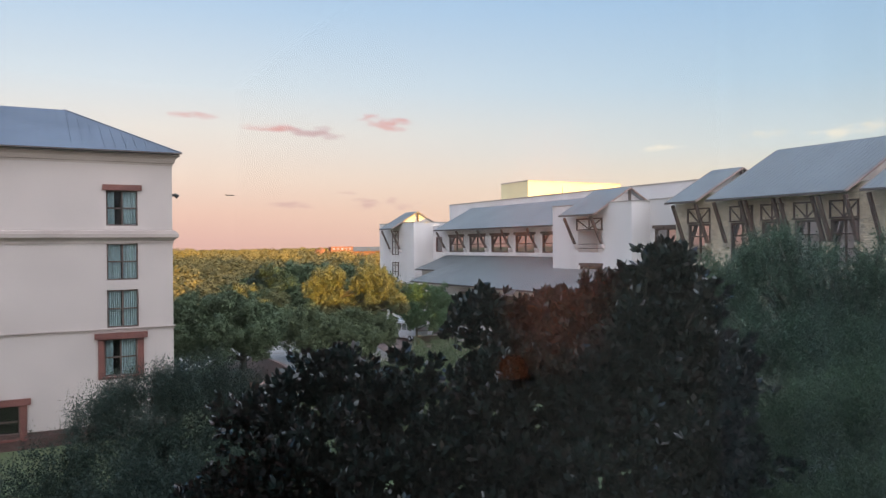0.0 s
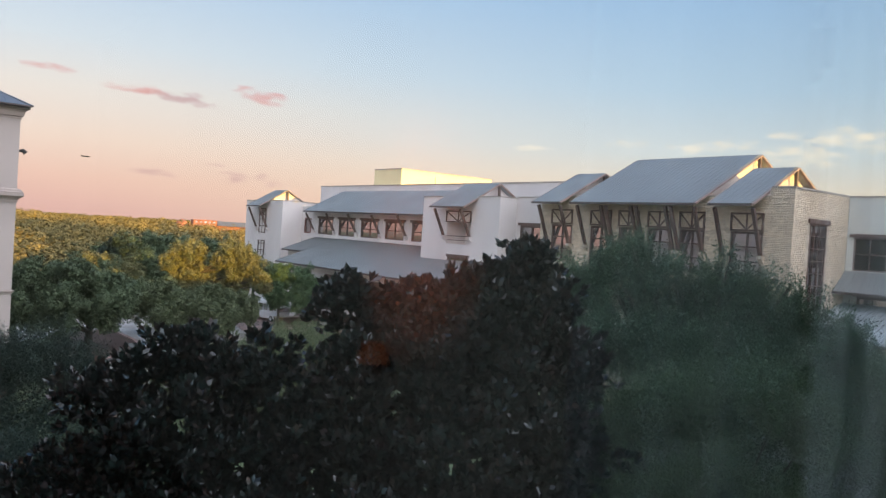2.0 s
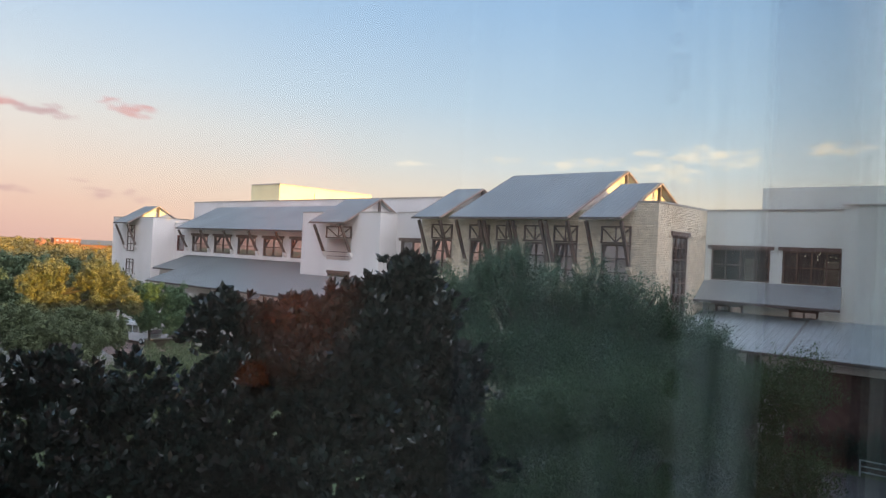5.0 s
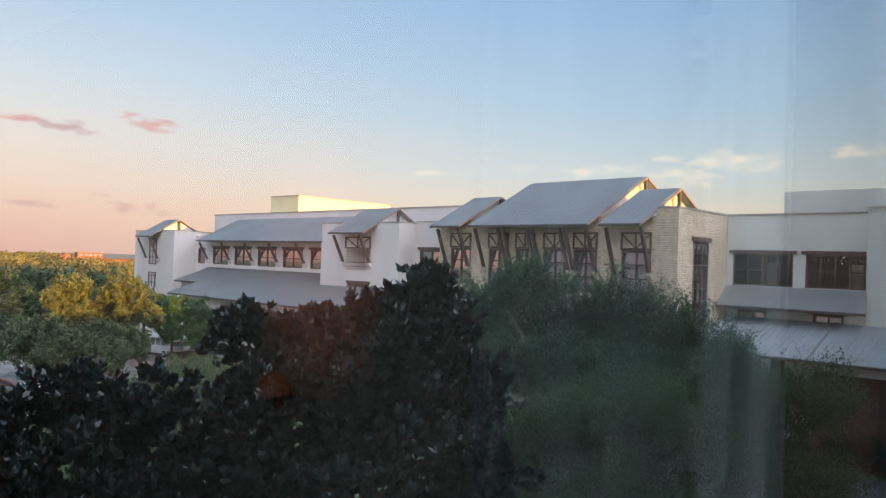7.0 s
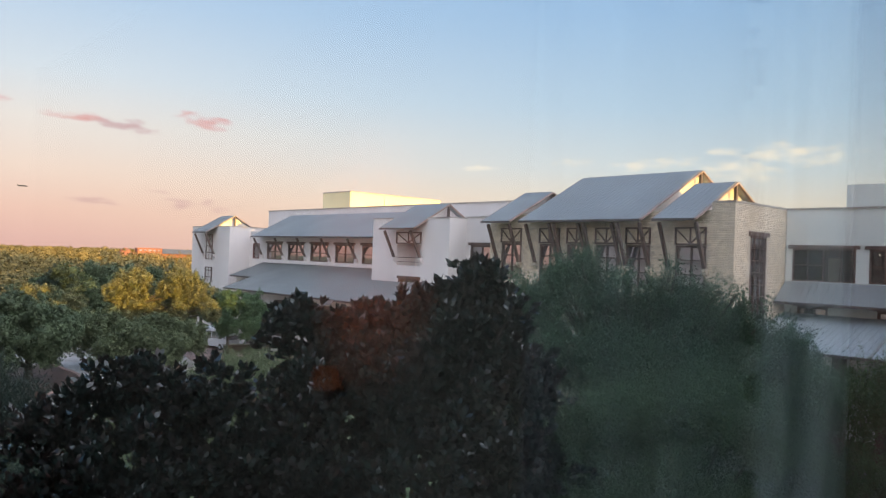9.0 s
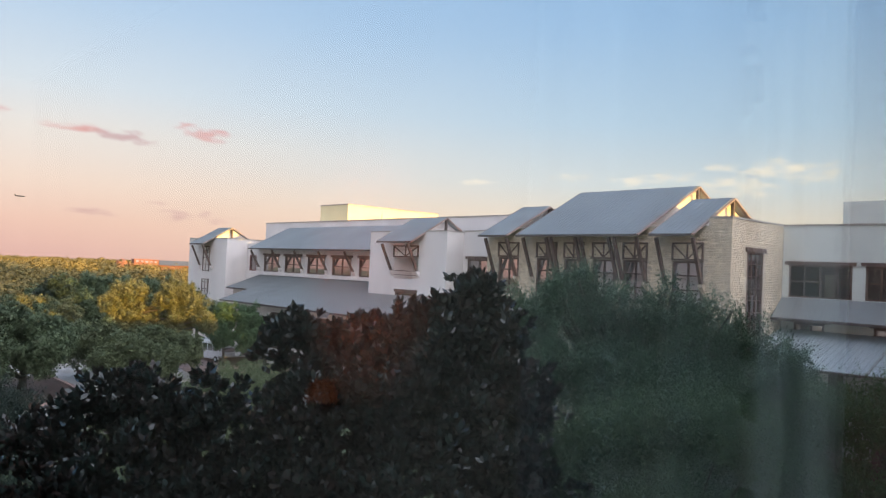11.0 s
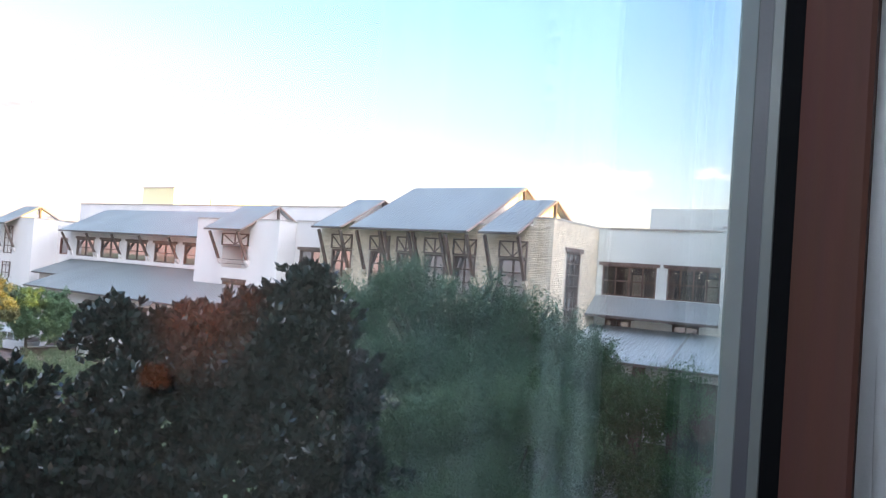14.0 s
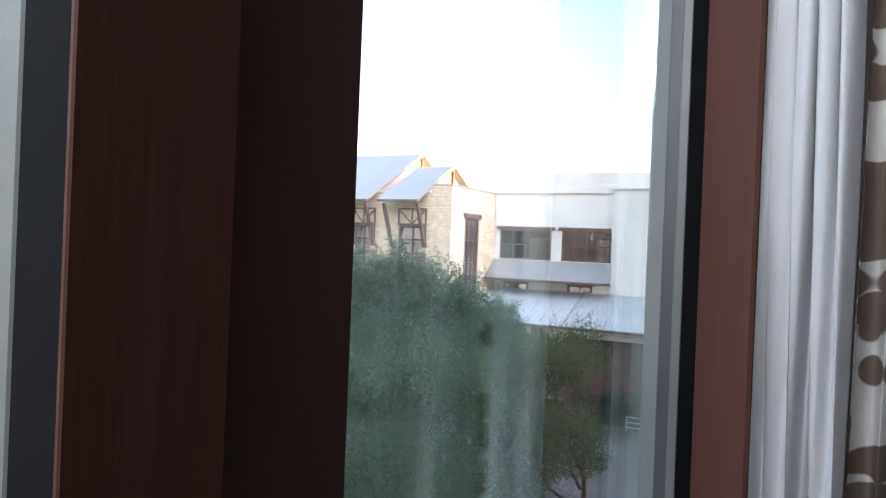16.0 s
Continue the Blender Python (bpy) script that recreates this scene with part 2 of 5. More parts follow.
M = {
    "white_stucco": material("white_stucco", (0.75, 0.69, 0.662), 0.9, vary=0.06, scale=0.35, fine=30, bump=0.3, stretch=(1, 1, 0.5)),
    "wing_stucco": material("pale_cream_stucco", (0.675, 0.685, 0.64), 0.9, vary=0.06, scale=0.35, fine=30, bump=0.3, stretch=(1, 1, 0.5)),
    "cream_stucco": material("cream_stucco", (0.57, 0.487, 0.445), 0.9, vary=0.05, scale=0.3, fine=30, bump=0.3),
    "tan_stucco": material("tan_stucco", (0.46, 0.38, 0.34), 0.9, vary=0.06, scale=0.5, fine=30, bump=0.3),
    "roof_edge": material("dark_roof_edge", (0.105, 0.082, 0.075), 0.6, vary=0.12, scale=1, fine=20, bump=0.1),
    "metal_roof": material("metal_roof", (0.264, 0.274, 0.270), 0.5, metal=0.1, vary=0.09, scale=0.25, fine=9, bump=0.05),
    "metal_roof_light": material("metal_roof_light", (0.38, 0.42, 0.44), 0.5, metal=0.25, vary=0.07, scale=0.25, fine=9, bump=0.05),
    "hotel_roof": material("blue_grey_metal_roof", (0.185, 0.205, 0.24), 0.5, metal=0.1, vary=0.09, scale=0.25, fine=9, bump=0.05),
    "seam": material("roof_seam", (0.258, 0.266, 0.262), 0.5, metal=0.25, vary=0.06, scale=1, fine=9, bump=0.0),
    "brown_timber": material("brown_timber", (0.135, 0.088, 0.073), 0.7, vary=0.2, scale=1.5, fine=25, bump=0.3, stretch=(1, 1, 0.3)),
    "red_timber": material("red_timber", (0.20, 0.075, 0.06), 0.7, vary=0.15, scale=1.5, fine=25, bump=0.3),
    "stone_joint": material("stone_mortar", (0.56, 0.485, 0.39), 0.95, vary=0.1, scale=2, fine=30, bump=0.5),
    "stone": material("limestone", (0.71, 0.60, 0.46), 0.9, vary=0.12, scale=2.5, fine=18, bump=0.5, second=(0.57, 0.475, 0.36), island=0.1),
    "brick": material("dark_brick", (0.105, 0.062, 0.052), 0.9, vary=0.18, scale=2, fine=20, bump=0.5),
    "dark_glass": material("mirrored_window_glass", (0.40, 0.37, 0.365), 0.05, metal=0.85, vary=0.1, scale=0.4, fine=2, bump=0.0, spec=0.9),
    "barge": material("weathered_barge_board", (0.34, 0.235, 0.195), 0.8, vary=0.15, scale=1.5, fine=25, bump=0.2),
    "curtain_teal": material("pale_teal_curtain", (0.33, 0.42, 0.44), 0.8, vary=0.2, scale=2, fine=12, bump=0.4, stretch=(5, 5, 0.2)),
    "asphalt": material("asphalt", (0.06, 0.06, 0.062), 0.9, vary=0.15, scale=0.3, fine=20, bump=0.4),
    "concrete": material("pale_concrete", (0.42, 0.38, 0.34), 0.9, vary=0.1, scale=0.4, fine=15, bump=0.3),
    "terrace": material("pink_brick_paving", (0.36, 0.23, 0.19), 0.9, vary=0.12, scale=0.6, fine=12, bump=0.3),
    "mulch": material("mulch", (0.09, 0.05, 0.035), 0.95, vary=0.25, scale=1, fine=25, bump=0.8),
    "grass": material("grass_ground", (0.075, 0.105, 0.045), 0.95, vary=0.25, scale=0.05, fine=4, bump=0.6, second=(0.07, 0.075, 0.03)),
    "bark": material("bark", (0.09, 0.07, 0.055), 0.95, vary=0.2, scale=4, fine=30, bump=0.8, stretch=(1, 1, 0.25)),
    "oak_leaf": leaf_material("live_oak_leaves", (0.095, 0.165, 0.093), (0.045, 0.09, 0.053), 0.5, 0.35, 0.2),
    "young_oak_leaf": leaf_material("young_oak_leaves", (0.115, 0.185, 0.092), (0.06, 0.105, 0.058), 0.5, 0.35, 0.25),
    "magnolia_leaf": leaf_material("magnolia_leaves", (0.019, 0.034, 0.029), (0.050, 0.023, 0.020), 0.16, 0.8, 0.06),
    # sunlit top and shaded lower part of the elms, put into two leaf colours
    "gold_leaf": leaf_material("sunlit_elm_leaves", (0.25, 0.222, 0.095), (0.11, 0.14, 0.065), 0.6, 0.3, 0.3),
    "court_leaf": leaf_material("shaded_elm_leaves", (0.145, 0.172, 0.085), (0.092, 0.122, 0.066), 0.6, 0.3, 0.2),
    "mid_leaf": leaf_material("deep_green_leaves", (0.125, 0.165, 0.086), (0.082, 0.115, 0.066), 0.6, 0.3, 0.2),
    "evergreen_leaf": leaf_material("dark_evergreen_leaves", (0.040, 0.062, 0.046), (0.022, 0.038, 0.030), 0.6, 0.3, 0.15),
    "fresh_leaf": leaf_material("fresh_green_leaves", (0.115, 0.185, 0.085), (0.07, 0.12, 0.06), 0.55, 0.3, 0.25),
    # low sun's gold and the dark gaps are mixed into this leaf colour
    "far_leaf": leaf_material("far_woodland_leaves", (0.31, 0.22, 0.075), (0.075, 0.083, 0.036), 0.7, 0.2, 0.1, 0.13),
    "white_metal": material("white_painted_metal", (0.75, 0.75, 0.75), 0.5, vary=0.04, scale=2, fine=20, bump=0.0),
    "dark_metal": material("dark_metal", (0.03, 0.03, 0.032), 0.4, metal=0.6, vary=0.1, scale=2, fine=20, bump=0.0),
    "grey_vinyl": material("grey_window_vinyl", (0.125, 0.133, 0.128), 0.45, vary=0.05, scale=4, fine=60, bump=0.05),
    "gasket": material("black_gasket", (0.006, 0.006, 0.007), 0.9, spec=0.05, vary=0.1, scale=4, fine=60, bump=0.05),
    # grey vinyl again, with the groove's shade put into a darker colour
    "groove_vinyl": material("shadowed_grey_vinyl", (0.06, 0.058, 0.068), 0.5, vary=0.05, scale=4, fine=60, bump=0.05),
    "dark_wood": material("dark_red_brown_stop", (0.034, 0.0085, 0.006), 0.42, spec=0.12, vary=0.16, scale=3, fine=45, bump=0.05, stretch=(1, 1, 0.08)),
    "frame_wood": material("red_brown_stained_wood", (0.072, 0.030, 0.023), 0.6, spec=0.12, vary=0.16, scale=3, fine=45, bump=0.12, stretch=(1, 1, 0.08)),
    "plaster": material("room_plaster", (0.50, 0.44, 0.39), 0.9, vary=0.04, scale=1, fine=30, bump=0.1),
    "carpet": material("room_carpet", (0.16, 0.11, 0.08), 0.95, vary=0.2, scale=5, fine=60, bump=0.5),
    "sheer": material("white_sheer_curtain", (0.80, 0.80, 0.82), 0.9, vary=0.03, scale=3, fine=120, bump=0.08),
    "plant_room": material("cream_render", (0.80, 0.71, 0.43), 0.9, vary=0.05, scale=0.35, fine=30, bump=0.3),
    "plaster_dim": material("hall_panel_plaster", (0.30, 0.26, 0.22), 0.9, vary=0.1, scale=0.6, fine=10, bump=0.1),
    "hall_dark": material("shade_dark_hall_box", (0.032, 0.038, 0.05), 0.9, vary=0.1, scale=0.6, fine=10, bump=0.1),
    "lodge_brick": material("orange_brick", (0.36, 0.14, 0.085), 0.9, vary=0.15, scale=1, fine=10, bump=0.3),
    "slate": material("far_slate_roof", (0.16, 0.16, 0.17), 0.8, vary=0.1, scale=0.3, fine=5, bump=0.2),
    "car_white": material("white_car_paint", (0.78, 0.78, 0.77), 0.25, vary=0.03, scale=1, fine=10, bump=0.0),
    "tyre": material("black_rubber", (0.015, 0.015, 0.015), 0.8, vary=0.1, scale=5, fine=40, bump=0.2),
    "hotel_pane": glass_material("hotel_window_glass", gain=0.9),
    "pane": glass_material("clear_pane", gain=2.0, rough=0.04, tint=(0.955, 0.965, 0.965), shine=(0.86, 1.0, 0.97)),
}


# ---------------------------------------------------------------- mesh helpers
def box(bm, x0, x1, y0, y1, z0, z1):
    vs = [bm.verts.new((x, y, z)) for z in (z0, z1) for y in (y0, y1) for x in (x0, x1)]
    for a, b, c, d in ((0, 2, 3, 1), (4, 5, 7, 6), (0, 1, 5, 4), (2, 6, 7, 3), (0, 4, 6, 2), (1, 3, 7, 5)):
        bm.faces.new((vs[a], vs[b], vs[c], vs[d]))
    return vs


def beam(bm, a, b, w, h=None, up=(0, 0, 1)):
    """A squared timber from a to b."""
    a, b = Vector(a), Vector(b)
    d = (b - a).normalized()
    s = d.cross(Vector(up))
    s = s.normalized() if s.length > 1e-4 else Vector((1, 0, 0))
    t = s.cross(d).normalized()
    h = h or w
    vs = []
    for p in (a, b):
        for i, j in ((-1, -1), (1, -1), (1, 1), (-1, 1)):
            vs.append(bm.verts.new(p + s * (i * w / 2) + t * (j * h / 2)))
    for f in ((3, 2, 1, 0), (4, 5, 6, 7), (0, 1, 5, 4), (1, 2, 6, 5), (2, 3, 7, 6), (3, 0, 4, 7)):
        bm.faces.new([vs[k] for k in f])


def prism(bm, pts, axis, lo, hi):
    """A polygon in the plane across an axis, pulled from lo to hi."""
    def at(p, v):
        return {"x": (v, p[0], p[1]), "y": (p[0], v, p[1]), "z": (p[0], p[1], v)}[axis]
    a = [bm.verts.new(at(p, lo)) for p in pts]
    b = [bm.verts.new(at(p, hi)) for p in pts]
    bm.faces.new(a)
    bm.faces.new(b[::-1])
    for i in range(len(pts)):
        j = (i + 1) % len(pts)
        bm.faces.new((a[i], b[i], b[j], a[j]))
    return bm


def tube(bm, pts, radii, sides=7):
    rings = []
    for i, (p, r) in enumerate(zip(pts, radii)):
        p = Vector(p)
        d = (Vector(pts[min(i + 1, len(pts) - 1)]) - Vector(pts[max(i - 1, 0)])).normalized()
        s = d.cross(Vector((0.3, 0.9, 0.1))).normalized()
        t = d.cross(s)
        rings.append([bm.verts.new(p + (s * math.cos(2 * math.pi * k / sides) + t * math.sin(2 * math.pi * k / sides)) * r) for k in range(sides)])
    for r0, r1 in zip(rings, rings[1:]):
        for k in range(sides):
            bm.faces.new((r0[k], r0[(k + 1) % sides], r1[(k + 1) % sides], r1[k]))
    bm.faces.new(rings[0][::-1])
    bm.faces.new(rings[-1])


def finish(name, bm, mat, bevel=0.0):
    if bevel:
        bmesh.ops.bevel(bm, geom=bm.edges[:], offset=bevel, segments=1, affect="EDGES")
    bmesh.ops.recalc_face_normals(bm, faces=bm.faces[:])
    me = bpy.data.meshes.new(name)
    bm.to_mesh(me)
    bm.free()
    me.materials.append(M[mat])
    return me


def part(name, bm, mat, parent=None, label="", bevel=0.0):
    ob = new(name, finish(name, bm, mat, bevel))
    ob.parent = parent
    if label:
        ob["label"] = label
    return ob


def boxes(name, mat, parent, *dims, label="", bevel=0.0):
    bm = bmesh.new()
    for d in dims:
        box(bm, *d)
    return part(name, bm, mat, parent, label, bevel)


def thing(name, label, category, loc=(0, 0, 0), group="", kind=""):
    ob = new(name)
    ob.location = loc
    return tagged(ob, label, category, group, kind)


def structure(name, bm, mat, label, category):
    return tagged(part(name, bm, mat), label, category, kind="structure")


def wall_cut(bm, axis, a, b, lo, hi, z0, z1, holes):
    """A wall slab between a and b on its axis, from lo to hi along the other, with openings (l, h, z0, z1)."""
    def put(l, h, p, q):
        if h - l < 1e-4 or q - p < 1e-4:
            return
        box(bm, *((a, b, l, h) if axis == "x" else (l, h, a, b)), p, q)
    cuts = sorted({lo, hi, *[v for o in holes for v in o[:2]]})
    for l, h in zip(cuts, cuts[1:]):
        mid = (l + h) / 2
        z = z0
        for o in sorted([o for o in holes if o[0] < mid < o[1]], key=lambda o: o[2]):
            put(l, h, z, o[2])
            z = o[3]
        put(l, h, z, z1)


def lit_material(name, colour, strength, base=None):
    m = bpy.data.materials.new(name)
    m.use_nodes = True
    b = m.node_tree.nodes["Principled BSDF"]
    b.inputs["Base Color"].default_value = (*(base or colour), 1)
    b.inputs["Emission Color"].default_value = (*colour, 1)
    b.inputs["Emission Strength"].default_value = strength
    return m


M["downlight"] = lit_material("warm_downlight", (1.0, 0.86, 0.70), 1.1)


# ---------------------------------------------------------------- ground
bm = bmesh.new()
prism(bm, [(-2500, -1500), (2500, -1500), (2500, 3000), (-2500, 3000)], "z", -0.5, 0.0)
structure("ground", bm, "grass", "level grassy ground reaching the horizon", "ground")


# ---------------------------------------------------------------- conference building
FX = 51.0          # plane of the long facade
conf = thing("conference_building", "white stucco and limestone conference hall with grey metal roofs", "building", (55, 60, 0))
conf_inv = Matrix.Translation((-55, -60, 0))


def cpart(name, bm, mat, label="", bevel=0.0, parent=None):
    ob = part(name, bm, mat, parent or conf, label, bevel)
    if parent is None:
        ob.matrix_parent_inverse = conf_inv
    return ob


def cboxes(name, mat, *dims, label="", parent=None, bevel=0.0):
    bm = bmesh.new()
    for d in dims:
        box(bm, *d)
    return cpart(name, bm, mat, label, bevel, parent)


def gable_roof(y0, y1, xe, ze, xr, zr, back=None, thick=0.16, seams=True):
    """A gabled metal roof whose ridge runs along y; xe, ze the front eave, xr, zr the ridge."""
    slope = (zr - ze) / (xr - xe)
    xb = back if back else xr + (xr - xe) * 0.75
    zb = zr - slope * (xb - xr)
    bm = bmesh.new()
    prism(bm, [(xe, ze), (xr, zr), (xb, zb), (xb, zb - thick), (xr, zr - thick), (xe, ze - thick)], "y", y0, y1)
    roof = cpart("roof", bm, "metal_roof", "grey standing-seam metal roof")
    if seams:
        bm = bmesh.new()
        n = max(2, round((y1 - y0) / 0.45))
        for i in range(n + 1):
            y = y0 + (y1 - y0) * i / n
            y = min(max(y, y0 + 0.03), y1 - 0.03)
            beam(bm, (xe, y, ze + 0.008), (xr, y, zr + 0.008), 0.03, 0.03, up=(0, 1, 0))
        cpart("roof_seam", bm, "seam", parent=roof)
    # barge boards at both gables, the fascia, the king post truss
    for y in (y0 - 0.06, y1 + 0.06):
        for p, q in (((xe, y, ze - 0.10), (xr, y, zr - 0.10)), ((xr + 0.01, y, zr - 0.105), (xb, y, zb - 0.10))):
            bm = bmesh.new()
            beam(bm, p, q, 0.12, 0.24, up=(0, 1, 0))
            cpart("barge_board", bm, "barge", "weathered timber barge board", parent=roof)
    bm = bmesh.new()
    beam(bm, (xe - 0.04, y0 - 0.1, ze - 0.11), (xe - 0.04, y1 + 0.1, ze - 0.11), 0.12, 0.17)
    cpart("fascia", bm, "roof_edge", parent=roof)
    bm = bmesh.new()
    beam(bm, (xr, y0 + 0.05, zr - 2.0), (xr, y0 + 0.05, zr - 0.2), 0.22)
    cpart("king_post", bm, "brown_timber", parent=roof)
    return roof, slope, xb, zb


def bracket(y, xw, zf, xe, ze, w=0.23, foot="white_stucco"):
    """A raking timber strut from a white corbel on the wall to the eave."""
    bm = bmesh.new()
    beam(bm, (xw - 0.22, y, zf), (xe + 0.15, y, ze - 0.25), w, w, up=(0, 1, 0))
    strut = cpart("strut", bm, "brown_timber", "dark raking timber strut")
    bm = bmesh.new()
    prism(bm, [(xw - 0.42, zf + 0.1), (xw, zf + 0.1), (xw, zf - 0.5), (xw - 0.42, zf - 0.1)], "y", y - 0.17, y + 0.17)
    cpart("corbel", bm, foot, parent=strut)


def glazing(x, y0, y1, z0, z1, cols=2, rows=2, mat="brown_timber", bar=0.14, lintel=True, clear=False, back="dark_glass"):
    """A timber window set into a wall that faces -x."""
    bm = bmesh.new()
    for y in (y0 + bar / 2, y1 - bar / 2):
        beam(bm, (x + 0.06, y, z0), (x + 0.06, y, z1), bar, 0.16)
    for z in (z0 + bar / 2, z1 - bar / 2):
        beam(bm, (x + 0.06, y0 + bar, z), (x + 0.06, y1 - bar, z), 0.15, bar)
    win = cpart("window", bm, mat, "dark timber framed window")
    bm = bmesh.new()
    for i in range(1, cols):
        y = y0 + (y1 - y0) * i / cols
        beam(bm, (x + 0.09, y, z0 + bar), (x + 0.09, y, z1 - bar), 0.10, 0.10)
    for i in range(1, rows):
        z = z0 + (z1 - z0) * i / rows
        beam(bm, (x + 0.085, y0 + bar, z), (x + 0.085, y1 - bar, z), 0.09, 0.10)
    if cols > 1 or rows > 1:
        cpart("glazing_bar", bm, mat, parent=win)
    cboxes("pane", "hotel_pane" if clear else back, (x + 0.14, x + 0.17, y0 + bar / 2, y1 - bar / 2, z0 + bar / 2, z1 - bar / 2), parent=win)
    if lintel:
        cboxes("lintel", "brown_timber", (x - 0.12, x + 0.1, y0 - 0.28, y1 + 0.28, z1 + 0.003, z1 + 0.30), parent=win, label="heavy timber lintel")
    return win


def truss_panel(x, y0, y1, z0, z1):
    """The open timber frame with a V of struts over a window."""
    bm = bmesh.new()
    b = 0.12
    for y in (y0 + b / 2, y1 - b / 2):
        beam(bm, (x - 0.1, y, z0), (x - 0.1, y, z1), b)
    for z in (z0 + b / 2, z1 - b / 2):
        beam(bm, (x - 0.1, y0, z), (x - 0.1, y1, z), b * 1.05, b)
    m = (y0 + y1) / 2
    beam(bm, (x - 0.1, m, z0), (x - 0.1, m, z1), b * 0.8)
    for y in (y0, y1):
        beam(bm, (x - 0.1, y, z1 - 0.05), (x - 0.1, m, z0 + 0.1), b * 0.75)
    return cpart("truss_panel", bm, "brown_timber", "open timber truss over the window")


# limestone block
SY0, SY1, STOP = 26.24, 50.2, 16.72
STONE_WINDOWS = [(46.25, 48.7), (41.9, 44.1), (39.05, 41.05), (35.95, 38.1), (33.0, 35.15), (28.35, 30.8)]
bm = bmesh.new()
wall_cut(bm, "x", FX, FX + 0.5, SY0, SY1, 0.0, STOP, [(a, b, 10.4, 13.62) for a, b in STONE_WINDOWS] + [(28.0, SY1, 16.2, STOP)])
cpart("stone_wall", bm, "stone_joint", "pale limestone wall")
bm = bmesh.new()
wall_cut(bm, "y", SY0, SY0 + 0.5, FX + 0.503, 59.2, 0.0, STOP, [(53.4, 55.9, 6.5, 14.45)])
cpart("stone_side_wall", bm, "stone_joint", "pale limestone wall")
cboxes("stone_core", "stone_joint", (FX + 0.9, 64, SY0 + 0.9, SY1, 0.1, 15.9))
for d in ((FX - 0.08, FX + 0.6, SY0 - 0.08, 27.9, STOP + 0.003, STOP + 0.14), (FX + 0.603, 59.1, SY0 - 0.08, SY0 + 0.6, STOP + 0.003, STOP + 0.14),):
    cboxes("coping", "concrete", d)


def stonework(lo, hi, z0, z1, place, holes, seed):
    """Coursed limestone blocks, each a little proud of the joints; place maps along, up, out to the world."""
    rng = random.Random(seed)
    bm = bmesh.new()
    z = z0
    while z < z1 - 0.05:
        h = min(rng.choice((0.09, 0.11, 0.13, 0.16)), z1 - z)
        y = lo
        while y < hi - 0.02:
            w = min(rng.uniform(0.18, 0.50), hi - y)
            a, b, c, d = y + 0.012, y + w - 0.012, z + 0.012, z + h - 0.012
            y += w
            if b - a < 0.06 or any(b > p - 0.02 and a < q + 0.02 and d > r and c < s for p, q, r, s in holes):
                continue
            o = rng.uniform(0.015, 0.05)
            k = 0.02
            base = [bm.verts.new(place(u, v, 0.0)) for u, v in ((a, c), (b, c), (b, d), (a, d))]
            face = [bm.verts.new(place(u, v, o + rng.uniform(-0.012, 0.012))) for u, v in ((a + k, c + k), (b - k, c + k), (b - k, d - k), (a + k, d - k))]
            bm.faces.new(face)
            for i in range(4):
                j = (i + 1) % 4
                bm.faces.new((base[i], base[j], face[j], face[i]))
        z += h
    ob = cpart("stonework", bm, "stone", "rough coursed pale limestone blocks")
    ob["kind"] = "stuff"


stonework(SY0 - 0.05, SY1, 7.0, STOP - 0.02, lambda u, v, o: (FX - o, u, v), [(a, b, 10.3, 13.7) for a, b in STONE_WINDOWS] + [(28.0, 60, 16.1, 17)], 11)
stonework(FX - 0.05, 59.05, 5.0, STOP - 0.02, lambda u, v, o: (u, SY0 - o, v), [(53.2, 56.1, 6.4, 14.8)], 12)
for a, b in STONE_WINDOWS:
    glazing(FX, a, b, 10.4, 13.6, 2, 3, lintel=False)
    truss_panel(FX, a - 0.05, b + 0.05, 13.65, 14.98)
# tall window in the side wall, facing -y
bm = bmesh.new()
for x in (53.47, 55.83):
    beam(bm, (x, SY0 + 0.06, 6.5), (x, SY0 + 0.06, 14.45), 0.14, 0.16)
for z in (6.57, 14.38):
    beam(bm, (53.54, SY0 + 0.06, z), (55.76, SY0 + 0.06, z), 0.15, 0.14)
tall = cpart("tall_window", bm, "brown_timber", "tall narrow stair window with dark frame")
bm = bmesh.new()
for x in (54.23, 55.03):
    beam(bm, (x, SY0 + 0.09, 6.6), (x, SY0 + 0.09, 14.3), 0.065)
for i in range(1, 9):
    z = 6.5 + 7.95 * i / 9
    beam(bm, (53.5, SY0 + 0.085, z), (55.8, SY0 + 0.085, z), 0.06)
cpart("glazing_bar", bm, "brown_timber", parent=tall)
cboxes("pane", "dark_glass", (53.45, 55.85, SY0 + 0.14, SY0 + 0.17, 6.55, 14.4), parent=tall)
cboxes("lintel", "brown_timber", (53.1, 56.2, SY0 - 0.12, SY0 + 0.1, 14.453, 14.78), parent=tall)

for y0, y1, xr, zr in ((46.3, 49.6, 55.0, 18.6), (32.9, 45.0, 58.0, 20.1), (28.35, 31.65, 55.2, 18.66)):
    roof, slope, xb, zb = gable_roof(y0, y1, 49.2, 15.55, xr, zr)
    for y in (y0 + 0.55, y1 - 0.75):
        bm = bmesh.new()
        z0 = STOP - 0.7
        prism(bm, [(FX + 0.2, 15.55 + slope * 2.0 - 0.2), (xr, zr - 0.2), (xb - 0.4, zb + slope * 0.4 - 0.2), (xb - 0.4, z0), (FX + 0.2, z0)], "y", y, y + 0.2)
        cpart("gable_wall", bm, "white_stucco", "pale stucco gable end")
for y in (48.95, 46.35, 44.4, 41.8, 41.3, 38.75, 38.25, 35.5, 35.0, 32.95, 31.25, 28.3):
    bracket(y, FX, 11.85, 49.2, 15.5, foot="stone_joint")

